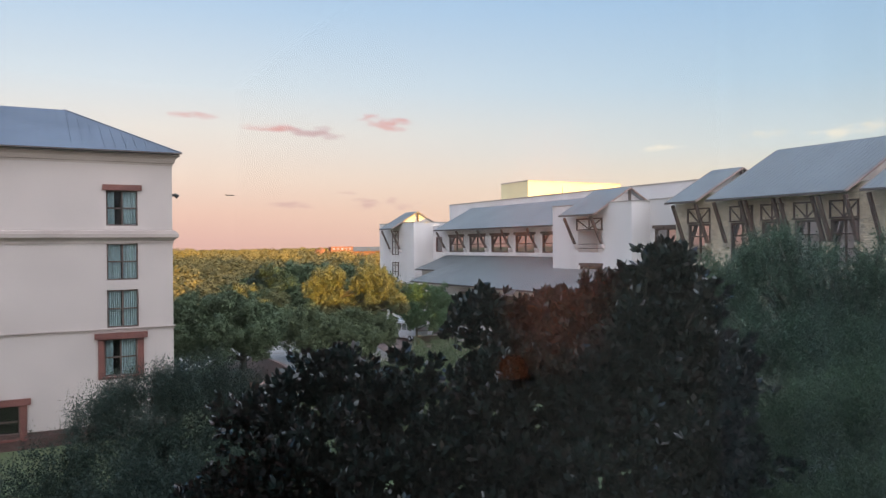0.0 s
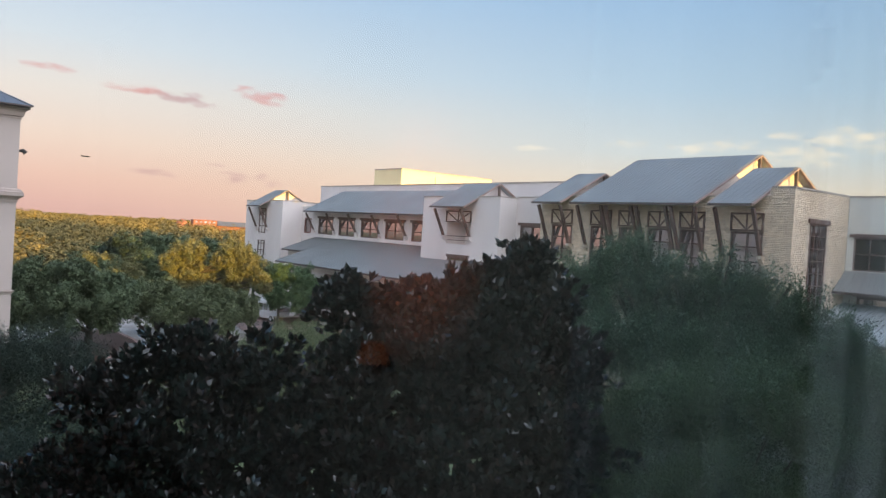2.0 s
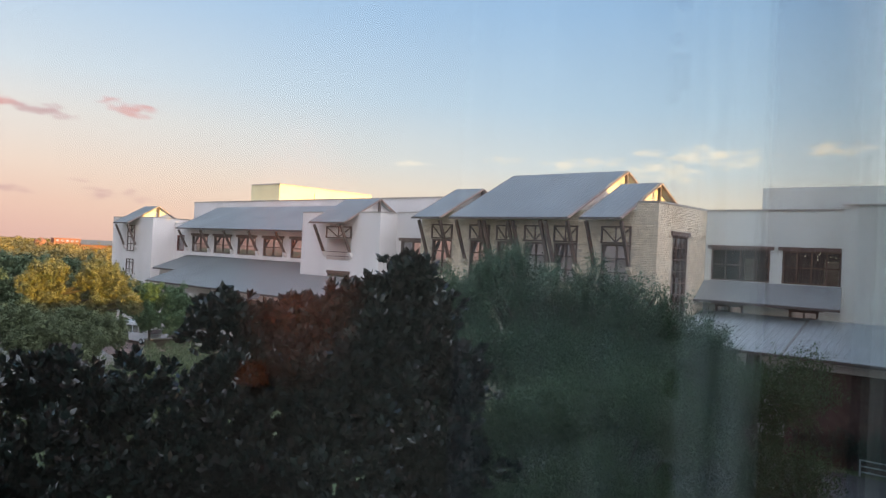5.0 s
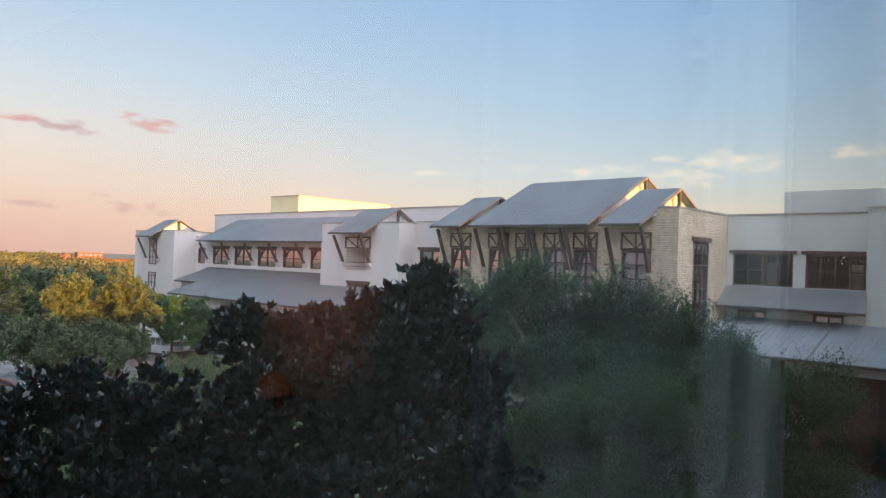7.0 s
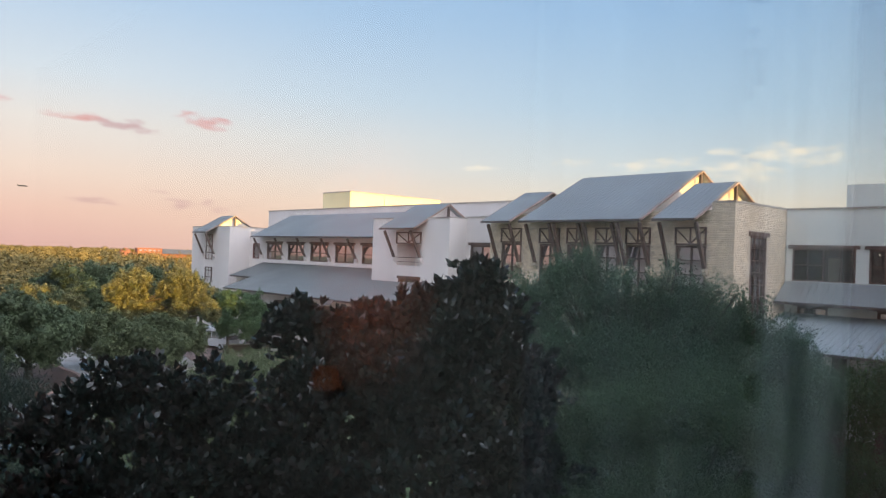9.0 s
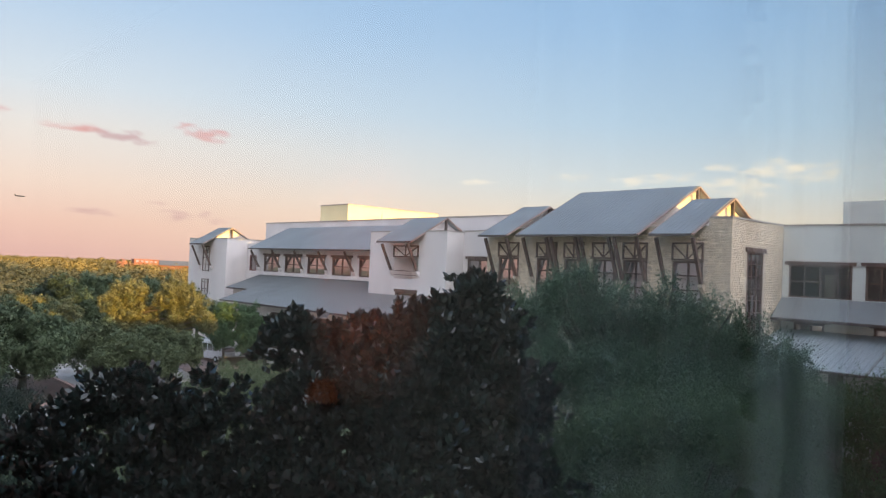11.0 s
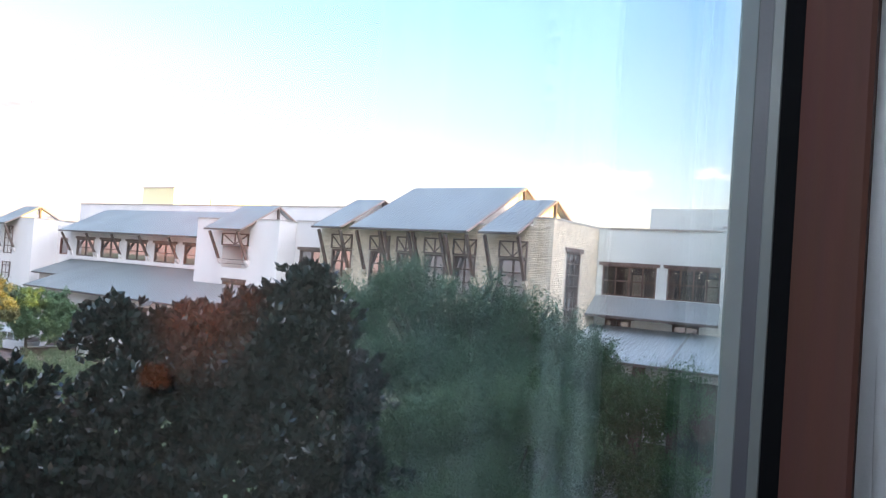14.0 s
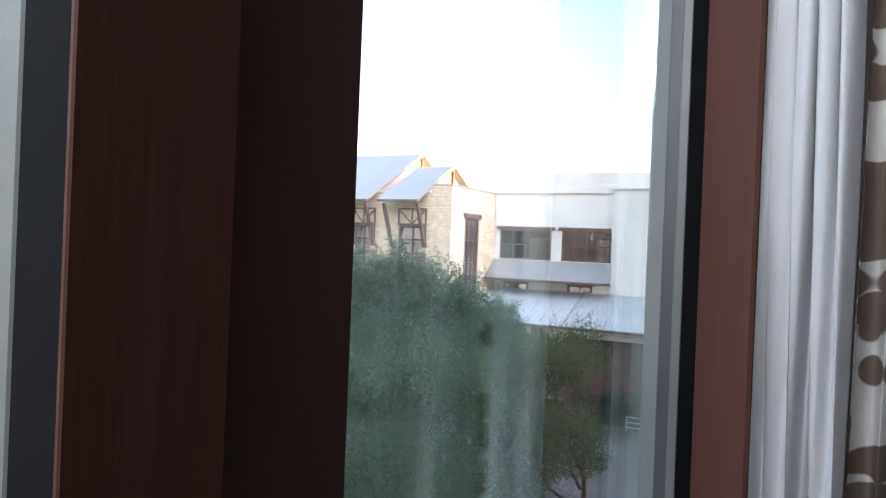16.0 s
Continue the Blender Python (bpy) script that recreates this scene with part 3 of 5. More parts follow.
# recessed wall and the middle tower
bm = bmesh.new()
wall_cut(bm, "x", 53.3, 53.7, SY1, 56.2, 0, 16.2, [(52.0, 55.2, 10.6, 13.45)])
cpart("recessed_wall", bm, "white_stucco", "white stucco wall")
for d in ((53.22, 53.8, SY1, 55.9, 16.203, 16.3),):
    cboxes("coping", "concrete", d)
glazing(53.3, 52.0, 55.2, 10.6, 13.4, 2, 2)
TY0, TY1 = 55.9, 68.5
bm = bmesh.new()
wall_cut(bm, "x", FX, FX + 0.4, TY0, TY1, 0, 16.05, [(60.2, 64.1, 11.1, 13.35), (60.2, 63.75, 6.2, 9.72), (59.45, 64.85, 15.75, 16.05)])
box(bm, FX + 0.403, 60, TY0, TY0 + 0.4, 0, 16.05)
box(bm, FX + 0.403, 60, TY1 - 0.4, TY1, 0, 16.05)
box(bm, FX + 0.403, 60, TY0 + 0.403, TY1 - 0.403, 15.0, 15.3)
cpart("tower_wall", bm, "white_stucco", "white stucco stair tower")
for d in ((FX - 0.07, FX + 0.5, TY0 - 0.07, 59.3, 16.053, 16.15), (FX - 0.07, FX + 0.5, 65.0, TY1 + 0.07, 16.053, 16.15), (FX + 0.503, 60, TY0 - 0.07, TY0 + 0.45, 16.053, 16.15),):
    cboxes("coping", "concrete", d)
# balcony recess: floor, back and cheeks
cboxes("balcony", "white_stucco", (FX + 0.403, 53.6, 60.0, 60.2, 11.0, 13.4), (FX + 0.403, 53.6, 64.1, 64.3, 11.0, 13.4), (53.603, 53.8, 60.0, 64.3, 11.0, 13.4), (FX + 0.403, 53.6, 60.203, 64.097, 10.9, 11.09), label="open balcony recess")
cboxes("balcony_door", "brown_timber", (52.0, 53.2, 60.203, 60.26, 11.1, 13.2))
bm = bmesh.new()
for z in (11.95, 11.5):
    beam(bm, (FX + 0.1, 60.2, z), (FX + 0.1, 64.1, z), 0.05)
cpart("balcony_rail", bm, "dark_metal")
truss_panel(FX, 60.1, 64.2, 13.38, 14.62)
glazing(FX, 60.2, 63.75, 6.2, 9.72, 3, 3, lintel=False)
cboxes("lintel", "brown_timber", (FX - 0.12, FX + 0.1, 60.1, 63.85, 9.723, 10.0), label="heavy timber lintel")
roof, slope, xb, zb = gable_roof(59.4, 64.9, 49.2, 15.0, 54.0, 17.75, back=57.0)
for y in (60.0, 64.2):
    bm = bmesh.new()
    prism(bm, [(FX + 0.3, 15.9), (54.0, 17.5), (56.8, 16.0), (56.8, 15.2), (FX + 0.3, 15.2)], "y", y, y + 0.2)
    cpart("gable_wall", bm, "white_stucco", "pale stucco gable end")
for y in (64.3, 60.0):
    bracket(y, FX, 11.85, 49.2, 14.95)

# centre range with the row of windows
CX0 = 54.3
ROW = [(75.0 + 5.75 * k - 4.1, 75.0 + 5.75 * k) for k in range(5)]
bm = bmesh.new()
wall_cut(bm, "x", CX0, CX0 + 0.4, TY1, 103.3, 0, 14.9, [(a, b, 10.95, 13.2) for a, b in ROW] + [(100.2, 102.2, 10.95, 13.2)])
cpart("centre_wall", bm, "white_stucco", "white stucco wall with a window band")
for a, b in ROW:
    glazing(CX0, a, b, 10.95, 13.2, 2, 2)
glazing(CX0, 100.2, 102.2, 10.95, 13.2, 1, 1, mat="red_timber", lintel=False)
cboxes("sill_band", "white_stucco", (CX0 - 0.35, CX0 - 0.003, TY1, 99.8, 10.5, 10.85))
roof, slope, xb, zb = gable_roof(TY1 + 0.1, 99.4, 52.5, 14.2, 58.9, 17.5)
for a, b in ROW:
    bracket(a - 0.75, CX0, 11.45, 52.5, 14.15)
bracket(99.0, CX0, 11.45, 52.5, 14.15)


def lean_roof(pts, mat="metal_roof", y_seams=(), label="grey metal lean-to roof"):
    """A thin sloping roof over four corners, front edge first."""
    bm = bmesh.new()
    top = [bm.verts.new(p) for p in pts]
    low = [bm.verts.new((p[0], p[1], p[2] - 0.18)) for p in pts]
    bm.faces.new(top)
    bm.faces.new(low[::-1])
    for i in range(4):
        j = (i + 1) % 4
        bm.faces.new((top[i], top[j], low[j], low[i]))
    roof = cpart("lean_to_roof", bm, mat, label)
    a, b, c, d = (Vector(p) for p in pts)
    bm = bmesh.new()
    n = max(2, round((b - a).length / 0.45))
    for i in range(n + 1):
        k = min(max(i / n, 0.004), 0.996)
        beam(bm, a.lerp(b, k) + Vector((0, 0, 0.02)), d.lerp(c, k) + Vector((0, 0, 0.02)), 0.03, 0.035)
    cpart("roof_seam", bm, "seam" if mat == "metal_roof" else "metal_roof_light", parent=roof)
    bm = bmesh.new()
    beam(bm, a - Vector((0.05, 0, 0.11)), b - Vector((0.05, 0, 0.11)), 0.1, 0.18)
    cpart("fascia", bm, "roof_edge", parent=roof)
    return roof


lean_roof([(49.2, 98.9, 8.62), (49.2, 91.0, 8.62), (CX0 - 0.02, 91.0, 10.45), (CX0 - 0.02, 98.9, 10.45)])
lean_roof([(45.2, 92.5, 7.25), (45.2, 56.2, 7.25), (CX0 - 0.02, 56.2, 10.50), (CX0 - 0.02, 92.5, 10.50)])
bm = bmesh.new()
wall_cut(bm, "x", 46.8, 47.1, 57.0, 91.5, 0, 7.5, [(86.0, 89.0, 0.0, 6.3), (78.0, 81.5, 2.0, 6.0), (70.0, 73.5, 2.0, 6.0)])
box(bm, 47.103, CX0, 91.2, 91.5, 0, 7.5)
cpart("porch_wall", bm, "white_stucco", "white stucco porch wall")
glazing(46.8, 86.0, 89.0, 0.3, 6.3, 2, 4, lintel=False)
glazing(46.8, 78.0, 81.5, 2.0, 6.0, 2, 3)
glazing(46.8, 70.0, 73.5, 2.0, 6.0, 2, 3)
bm = bmesh.new()
box(bm, 49.9, CX0, 98.0, 98.3, 0, 8.7)
box(bm, 49.9, 50.2, 91.5, 97.99, 0, 8.7)
cpart("porch_wall", bm, "white_stucco", "white stucco porch wall")

# far tower
bm = bmesh.new()
wall_cut(bm, "x", FX, FX + 0.4, 103.1, 115.7, 0, 15.45, [(107.25, 111.5, 15.2, 15.45)])
box(bm, FX + 0.403, 60, 103.1, 103.5, 0, 15.45)
box(bm, FX + 0.403, 60, 115.3, 115.7, 0, 15.45)
box(bm, FX + 0.403, 60, 103.503, 115.297, 14.6, 14.9)
cpart("far_tower_wall", bm, "white_stucco", "white stucco stair tower")
for d in ((FX - 0.07, FX + 0.5, 103.03, 107.1, 15.453, 15.55), (FX - 0.07, FX + 0.5, 111.7, 115.77, 15.453, 15.55), (FX + 0.503, 60, 103.03, 103.55, 15.453, 15.55),):
    cboxes("coping", "concrete", d)
for z0, z1, rungs in ((10.5, 13.25, (10.6, 11.6, 12.6)), (7.2, 9.4, (7.9, 8.9, 9.35))):
    # open timber ladders standing off the wall
    bm = bmesh.new()
    for y in (108.4, 110.5):
        beam(bm, (FX - 0.1, y, z0), (FX - 0.1, y, z1), 0.11)
    beam(bm, (FX - 0.1, 109.45, z0), (FX - 0.1, 109.45, z1), 0.06)
    for z in rungs:
        beam(bm, (FX - 0.1, 108.4, z), (FX - 0.1, 110.5, z), 0.10, 0.10)
    cpart("trellis", bm, "brown_timber", "open timber ladder trellis on the wall")
truss_panel(FX, 108.35, 110.55, 13.25, 14.3)
roof, slope, xb, zb = gable_roof(107.2, 111.6, 49.2, 14.65, 53.8, 17.3, back=57.0)
for y in (107.7, 110.9):
    bm = bmesh.new()
    prism(bm, [(FX + 0.3, 15.5), (53.8, 17.05), (56.8, 15.5), (56.8, 14.8), (FX + 0.3, 14.8)], "y", y, y + 0.2)
    cpart("gable_wall", bm, "white_stucco", "pale stucco gable end")
for y in (111.2, 107.5):
    bracket(y, FX, 11.3, 49.2, 14.6)

# back range, roof house
cboxes("back_wall", "white_stucco", (63.0, 63.4, 51.0, 113.6, 0, 18.65), (63.403, 85, 51.0, 51.4, 0, 18.65), (63.403, 85, 113.2, 113.6, 0, 18.65), (63.403, 85, 51.403, 113.197, 17.7, 18.0), label="white stucco wall of the rear hall")
for d in ((62.9, 63.5, 50.9, 113.7, 18.653, 18.8),):
    cboxes("coping", "concrete", d)
cboxes("roof_house", "plant_room", (66.0, 84.0, 94.7, 102.1, 18.02, 21.45), label="pale roof-top plant room")
for d in ((65.9, 84.1, 94.6, 102.2, 21.453, 21.6),):
    cboxes("coping", "concrete", d)
bm = bmesh.new()
tube(bm, [(71.5, 93.5, 18.0), (71.5, 93.5, 20.6)], [0.06, 0.05])
cpart("roof_vent", bm, "dark_metal")
cboxes("roof_house", "white_stucco", (61.2, 72, 52.0, 54.2, 16.0, 17.6))

# white wing with the two wide windows
WX = 59.1
WWIN = [(21.13, 25.69), (16.15, 20.24)]
LWIN = [(23.0, 25.2), (17.55, 19.6)]
bm = bmesh.new()
wall_cut(bm, "x", WX, WX + 0.4, 16.1, 26.2, 0, 16.72, [(a, b, 11.3, 13.75) for a, b in WWIN] + [(a, b, 8.4, 9.4) for a, b in LWIN])
cpart("wing_wall", bm, "wing_stucco", "white stucco wing wall")
cboxes("wing_wall", "wing_stucco", (WX - 0.12, WX + 0.4, -4, 16.097, 0, 17.05), (WX + 0.403, 80, 8, 15.7, 0, 16.5), label="white stucco wing wall")
for d in ((WX - 0.1, WX + 0.5, 16.2, 26.2, 16.723, 16.85), (WX - 0.22, WX + 0.5, -4, 16.2, 17.053, 17.18),):
    cboxes("coping", "concrete", d)
cboxes("roof_house", "wing_stucco", (62.6, 80, 2, 23.2, 16.0, 18.85), label="white roof-top plant room")
for a, b in WWIN:
    glazing(WX, a, b, 11.3, 13.75, 4, 2, clear=True, lintel=False, bar=0.11)
    cboxes("lintel", "brown_timber", (WX - 0.16, WX + 0.1, a + 0.02 if a < 17 else a - 0.28, b + 0.28, 13.753, 14.03), label="heavy timber lintel")
# hall box in near-black blue, so the dimness indoors is in its colour
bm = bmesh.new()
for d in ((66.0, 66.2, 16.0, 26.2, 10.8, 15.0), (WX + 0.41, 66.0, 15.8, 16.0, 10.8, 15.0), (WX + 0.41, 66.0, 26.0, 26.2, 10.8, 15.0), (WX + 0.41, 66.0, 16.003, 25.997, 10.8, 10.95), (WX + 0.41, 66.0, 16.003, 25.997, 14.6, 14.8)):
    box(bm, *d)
hall = cpart("hall_interior", bm, "hall_dark", "plain box behind the wide windows, the hall's dimness in its colour")
lamps = random.Random(5)
for i in range(22):
    x, y, z = (61.2 + lamps.uniform(-0.1, 0.1), 16.6 + 0.92 * i, 13.42) if i < 10 else (63.6 + lamps.uniform(-1.4, 1.4), lamps.uniform(16.8, 25.6), lamps.uniform(13.0, 13.7))
    bm = bmesh.new()
    tube(bm, [(x, y, z), (x, y, z + 0.06)], [0.028, 0.028], 8)
    cpart("pendant", bm, "downlight", "small warm hanging lamp", parent=hall)
for y in (18.2, 22.4, 24.6):
    cboxes("hall_panel", "plaster_dim", (65.6, 65.9, y, y + 1.0, 11.0, 13.2), parent=hall, label="pale wall panel in the hall")
for a, b in LWIN:
    glazing(WX, a, b, 8.4, 9.4, 2, 1)
lean_roof([(57.3, 26.2, 9.75), (57.3, 15.62, 9.75), (WX - 0.008, 16.05, 11.25), (WX - 0.008, 26.2, 11.25)])
lean_roof([(51.4, 29.0, 6.8), (51.4, 17.35, 6.8), (WX - 0.008, 18.1, 8.85), (WX - 0.008, 29.0, 8.85)], "metal_roof_light")
lean_roof([(51.4, 17.35, 6.8), (51.4, 3.0, 6.8), (WX - 0.008, 3.0, 8.85), (WX - 0.008, 18.1, 8.85)], "metal_roof_light")
bm = bmesh.new()
beam(bm, (51.4, 17.35, 6.84), (WX - 0.008, 18.1, 8.89), 0.16, 0.10)
cpart("ridge_cap", bm, "metal_roof", "folded metal cap over the roof joint")
cboxes("porch_beam", "white_stucco", (52.6, 52.95, 3.0, 28.5, 5.95, 6.55), label="pale beam under the porch eave")
cboxes("porch_wall", "brick", (53.0, 53.4, 2.0, 17.5, 0, 6.5), label="red brick porch wall")
bm = bmesh.new()
for y in (19.5, 23.0):
    box(bm, 52.0, 52.7, y - 0.35, y + 0.35, 0, 6.7)
cpart("porch_pillar", bm, "brick")
# unseen blocks added south of the wing to hold back the low sun
cboxes("south_shade_low", "white_stucco", (36, 54.9, -26, -14.003, 0, 10.4), label="unseen low stucco block added to shade the court trees")
cboxes("south_shade_high", "white_stucco", (55, 75, -14, -4.003, 0, 18.9), label="unseen stucco block added to shade the limestone side")


# ---------------------------------------------------------------- hotel wing across the court
hotel = thing("hotel_wing", "cream stucco hotel wing with a hipped grey metal roof", "building", (-12, 60, 0))
hotel_inv = Matrix.Translation((12, -60, 0))
HY = 52.0


def hpart(name, bm, mat, label="", parent=None):
    ob = part(name, bm, mat, parent or hotel, label)
    if parent is None:
        ob.matrix_parent_inverse = hotel_inv
    return ob


def hboxes(name, mat, *dims, label="", parent=None):
    bm = bmesh.new()
    for d in dims:
        box(bm, *d)
    return hpart(name, bm, mat, label, parent)


HXR = 8.25
HWIN = []
for x0 in (4.3, -5.0, -14.3, -23.6, -32.9):
    HWIN += [(x0, x0 + 1.85, 13.4, 15.62), (x0, x0 + 1.85, 9.98, 12.3), (x0, x0 + 1.85, 6.99, 9.36), (x0 - 0.2, x0 + 1.75, 3.95, 6.3)]
HWIN += [(-3.0, -0.55, 0.7, 2.68), (-12.0, -9.5, 0.7, 2.68)]
bm = bmesh.new()
wall_cut(bm, "y", HY, HY + 0.4, -75, HXR, 0.99, 17.6, HWIN)
box(bm, HXR - 0.4, HXR, HY + 0.403, 70, 0.99, 17.6)
hpart("wall", bm, "cream_stucco", "cream stucco wall")
hboxes("plinth", "brick", (-75, HXR + 0.05, HY - 0.05, HY + 0.4, 0, 0.987), label="dark brick plinth")


def moulding(name, profile, label):
    """A moulding along the front and round the corner; profile: how far it stands out, and its height."""
    bm = bmesh.new()
    rows = [[bm.verts.new(p) for p in ((-75, HY - o, z), (HXR + o, HY - o, z), (HXR + o, 70, z))] for o, z in profile]
    for p, q in zip(rows, rows[1:] + rows[:1]):
        for i in range(2):
            bm.faces.new((p[i], p[i + 1], q[i + 1], q[i]))
    for i in (0, 2):
        bm.faces.new([r[i] for r in rows])
    return hpart(name, bm, "tan_stucco", label)


moulding("belt_course", [(-0.05, 12.27), (0.06, 12.27), (0.06, 12.42), (0.14, 12.52), (0.34, 12.66), (0.34, 12.9), (0.26, 12.93), (0.22, 13.05), (0.05, 13.11), (-0.05, 13.11)], "taupe moulded belt course")
moulding("belt_course", [(-0.05, 6.76), (0.05, 6.76), (0.06, 6.84), (0.12, 6.9), (0.12, 6.97), (-0.05, 6.97)], "thin taupe belt course")
moulding("cornice", [(-0.05, 17.28), (0.05, 17.28), (0.06, 17.40), (0.14, 17.44), (0.20, 17.70), (0.30, 17.84), (0.44, 17.88), (0.44, 17.985), (-0.05, 17.985)], "taupe moulded cornice")
# hipped roof with standing seams
bm = bmesh.new()
eL, eR, eF, eB, rz0, rz1 = -76.0, HXR + 0.50, HY - 0.80, 69.0, 18.05, 21.75
rx, ry = 2.35, 60.0
v = [bm.verts.new(p) for p in ((eL, eF, rz0), (eR, eF, rz0), (eR, eB, rz0), (eL, eB, rz0), (eL, ry, rz1), (rx, ry, rz1))]
for f in ((0, 1, 5, 4), (1, 2, 5), (2, 3, 4, 5), (0, 4, 3), (3, 2, 1, 0)):
    bm.faces.new([v[i] for i in f])
hroof = hpart("roof", bm, "hotel_roof", "grey standing-seam hipped roof")
bm = bmesh.new()
x = eL + 0.3
while x < eR - 0.3:
    k = 1.0 if x <= rx else (eR - x) / (eR - rx)
    k *= 0.99
    beam(bm, (x, eF + 0.02, rz0 + 0.012), (x, eF + (ry - eF) * k, rz0 + (rz1 - rz0) * k + 0.012), 0.05, 0.075)
    x += 0.62
hpart("roof_seam", bm, "hotel_roof", parent=hroof)
hboxes("gutter", "roof_edge", (eL, eR, eF - 0.05, eF, rz0 - 0.07, rz0 + 0.02), parent=hroof)
bm = bmesh.new()
beam(bm, (eR - 0.02, eF + 0.02, rz0 + 0.03), (rx, ry, rz1 + 0.03), 0.16, 0.06)
hpart("hip_cap", bm, "hotel_roof", parent=hroof)


def hotel_window(x0, x1, z0, z1, trim="none"):
    b = 0.09
    bm = bmesh.new()
    for x in (x0 + b / 2, x1 - b / 2, (x0 + x1) / 2):
        beam(bm, (x, HY + 0.12, z0), (x, HY + 0.12, z1), b)
    for z in (z0 + b / 2, z1 - b / 2, (z0 + z1) / 2):
        beam(bm, (x0, HY + 0.125, z), (x1, HY + 0.125, z), b)
    win = hpart("window", bm, "brown_timber", "paired sash window with drawn teal curtains")
    hboxes("pane", "hotel_pane", (x0 + b, x1 - b, HY + 0.13, HY + 0.136, z0 + b, z1 - b), parent=win)
    bm = bmesh.new()
    rng = random.Random(int(x0 * 7 + z0 * 13))
    g0 = rng.uniform(0.02, 0.12)
    open_left = 0.35 * (x1 - x0) if 3 < z0 < 5 or z0 > 13 else 0.0
    for lo, hi in ((x0, x0 + 0.48 * (x1 - x0) - g0 - 0.5 * open_left), (x0 + 0.48 * (x1 - x0) + g0, x1)) if z0 > 2 else ((x0, x0 + 0.25),):
        n = 14
        pts = [(lo + (hi - lo) * i / n, HY + 0.19 + 0.03 * (-1) ** i) for i in range(n + 1)]
        for p, q in zip(pts, pts[1:]):
            bm.faces.new([bm.verts.new(c) for c in ((*p, z0), (*q, z0), (*q, z1), (*p, z1))])
    hpart("curtain", bm, "curtain_teal", "pale teal curtain", win)
    # black sheet behind the curtains puts in the shade of an unlit room
    hboxes("room_shade_sheet", "gasket", (x0 - 0.05, x1 + 0.05, HY + 0.41, HY + 0.45, z0 - 0.05, z1 + 0.05), parent=win)
    if trim == "lintel":
        hboxes("lintel", "red_timber", (x0 - 0.22, x1 + 0.25, HY - 0.16, HY + 0.1, z1 + 0.003, z1 + 0.36), label="red-brown timber lintel", parent=win)
    if trim == "full":
        hboxes("surround", "red_timber", (x0 - 0.35, x0 - 0.002, HY - 0.1, HY + 0.1, z0 - 0.15, z1), (x1 + 0.002, x1 + 0.38, HY - 0.1, HY + 0.1, z0 - 0.15, z1), (x0, x1, HY - 0.1, HY + 0.1, z0 - 0.15, z0 - 0.002), label="red-brown timber surround", parent=win)
        hboxes("lintel", "red_timber", (x0 - 0.55, x1 + 0.6, HY - 0.22, HY + 0.1, z1 + 0.003, z1 + 0.38), label="red-brown timber lintel", parent=win)


for i, (x0, x1, z0, z1) in enumerate(HWIN):
    hotel_window(x0, x1, z0, z1, "full" if z0 < 5 else ("lintel" if z0 > 13 else "none"))
bm = bmesh.new()
tube(bm, [(HXR, HY + 0.6, 15.4), (HXR + 0.3, HY + 0.6, 15.45), (HXR + 0.45, HY + 0.6, 15.3)], [0.06, 0.12, 0.16])
hpart("wall_lamp", bm, "dark_metal")


# ---------------------------------------------------------------- own wing: shell of the hotel round the room
# unseen from the room; walls and ridge raised to shade the wing opposite
bm = bmesh.new()
box(bm, -60, -3.3, -18, -0.02, 0, 21)
box(bm, 3.3, 34, -18, -0.02, 0, 21)
box(bm, -3.297, 3.297, -18, -0.02, 0, 10.3)
box(bm, -3.297, 3.297, -18, -0.02, 13.5, 21)
box(bm, -3.297, 3.297, -18, -7.0, 10.303, 13.497)
structure("wall_hotel_shell", bm, "cream_stucco", "cream stucco mass of the hotel around the room", "wall")
bm = bmesh.new()
prism(bm, [(-19, 21.003), (0.7, 21.003), (-9, 27.0)], "x", -61, 35)
structure("roof_hotel_shell", bm, "metal_roof", "unseen grey hotel roof over the room, raised to shade the court", "roof")

# ---------------------------------------------------------------- the room
WZ0, WZ1 = 11.0, 13.25
bm = bmesh.new()
wall_cut(bm, "y", -0.184, -0.022, -3.29, 3.29, 10.5, 13.4, [(-1.75, 1.06, WZ0, WZ1)])
structure("wall_window", bm, "plaster", "beige plaster wall around the window", "wall")
for nm, d in (("wall_back", (-3.2, 1.557, -6.9, -6.7, 10.5, 13.4)), ("wall_side_1", (-3.29, -3.1, -6.69, -0.187, 10.5, 13.4)), ("wall_side_2", (1.56, 3.29, -6.69, -0.187, 10.5, 13.4))):
    bm = bmesh.new()
    box(bm, *d)
    structure(nm, bm, "plaster", "plain beige plaster room wall", "wall")
bm = bmesh.new()
box(bm, -3.29, 3.29, -6.9, -0.1, 10.31, 10.497)
structure("floor", bm, "carpet", "brown carpeted room floor", "floor")
bm = bmesh.new()
box(bm, -3.29, 3.29, -6.9, -0.1, 13.403, 13.49)
structure("ceiling", bm, "plaster", "plain pale room ceiling", "ceiling")

window_1 = thing("window_1", "double window with red-brown stained wood and grey vinyl frames", "window", (0.33, -0.05, WZ0), kind="structure")


def wpart(name, mat, *dims, label="", bevel=0.0):
    bm = bmesh.new()
    for d in dims:
        box(bm, *d)
    ob = part(name, bm, mat, window_1, label, bevel)
    ob.matrix_parent_inverse = Matrix.Translation((-0.33, 0.05, -WZ0))
    return ob




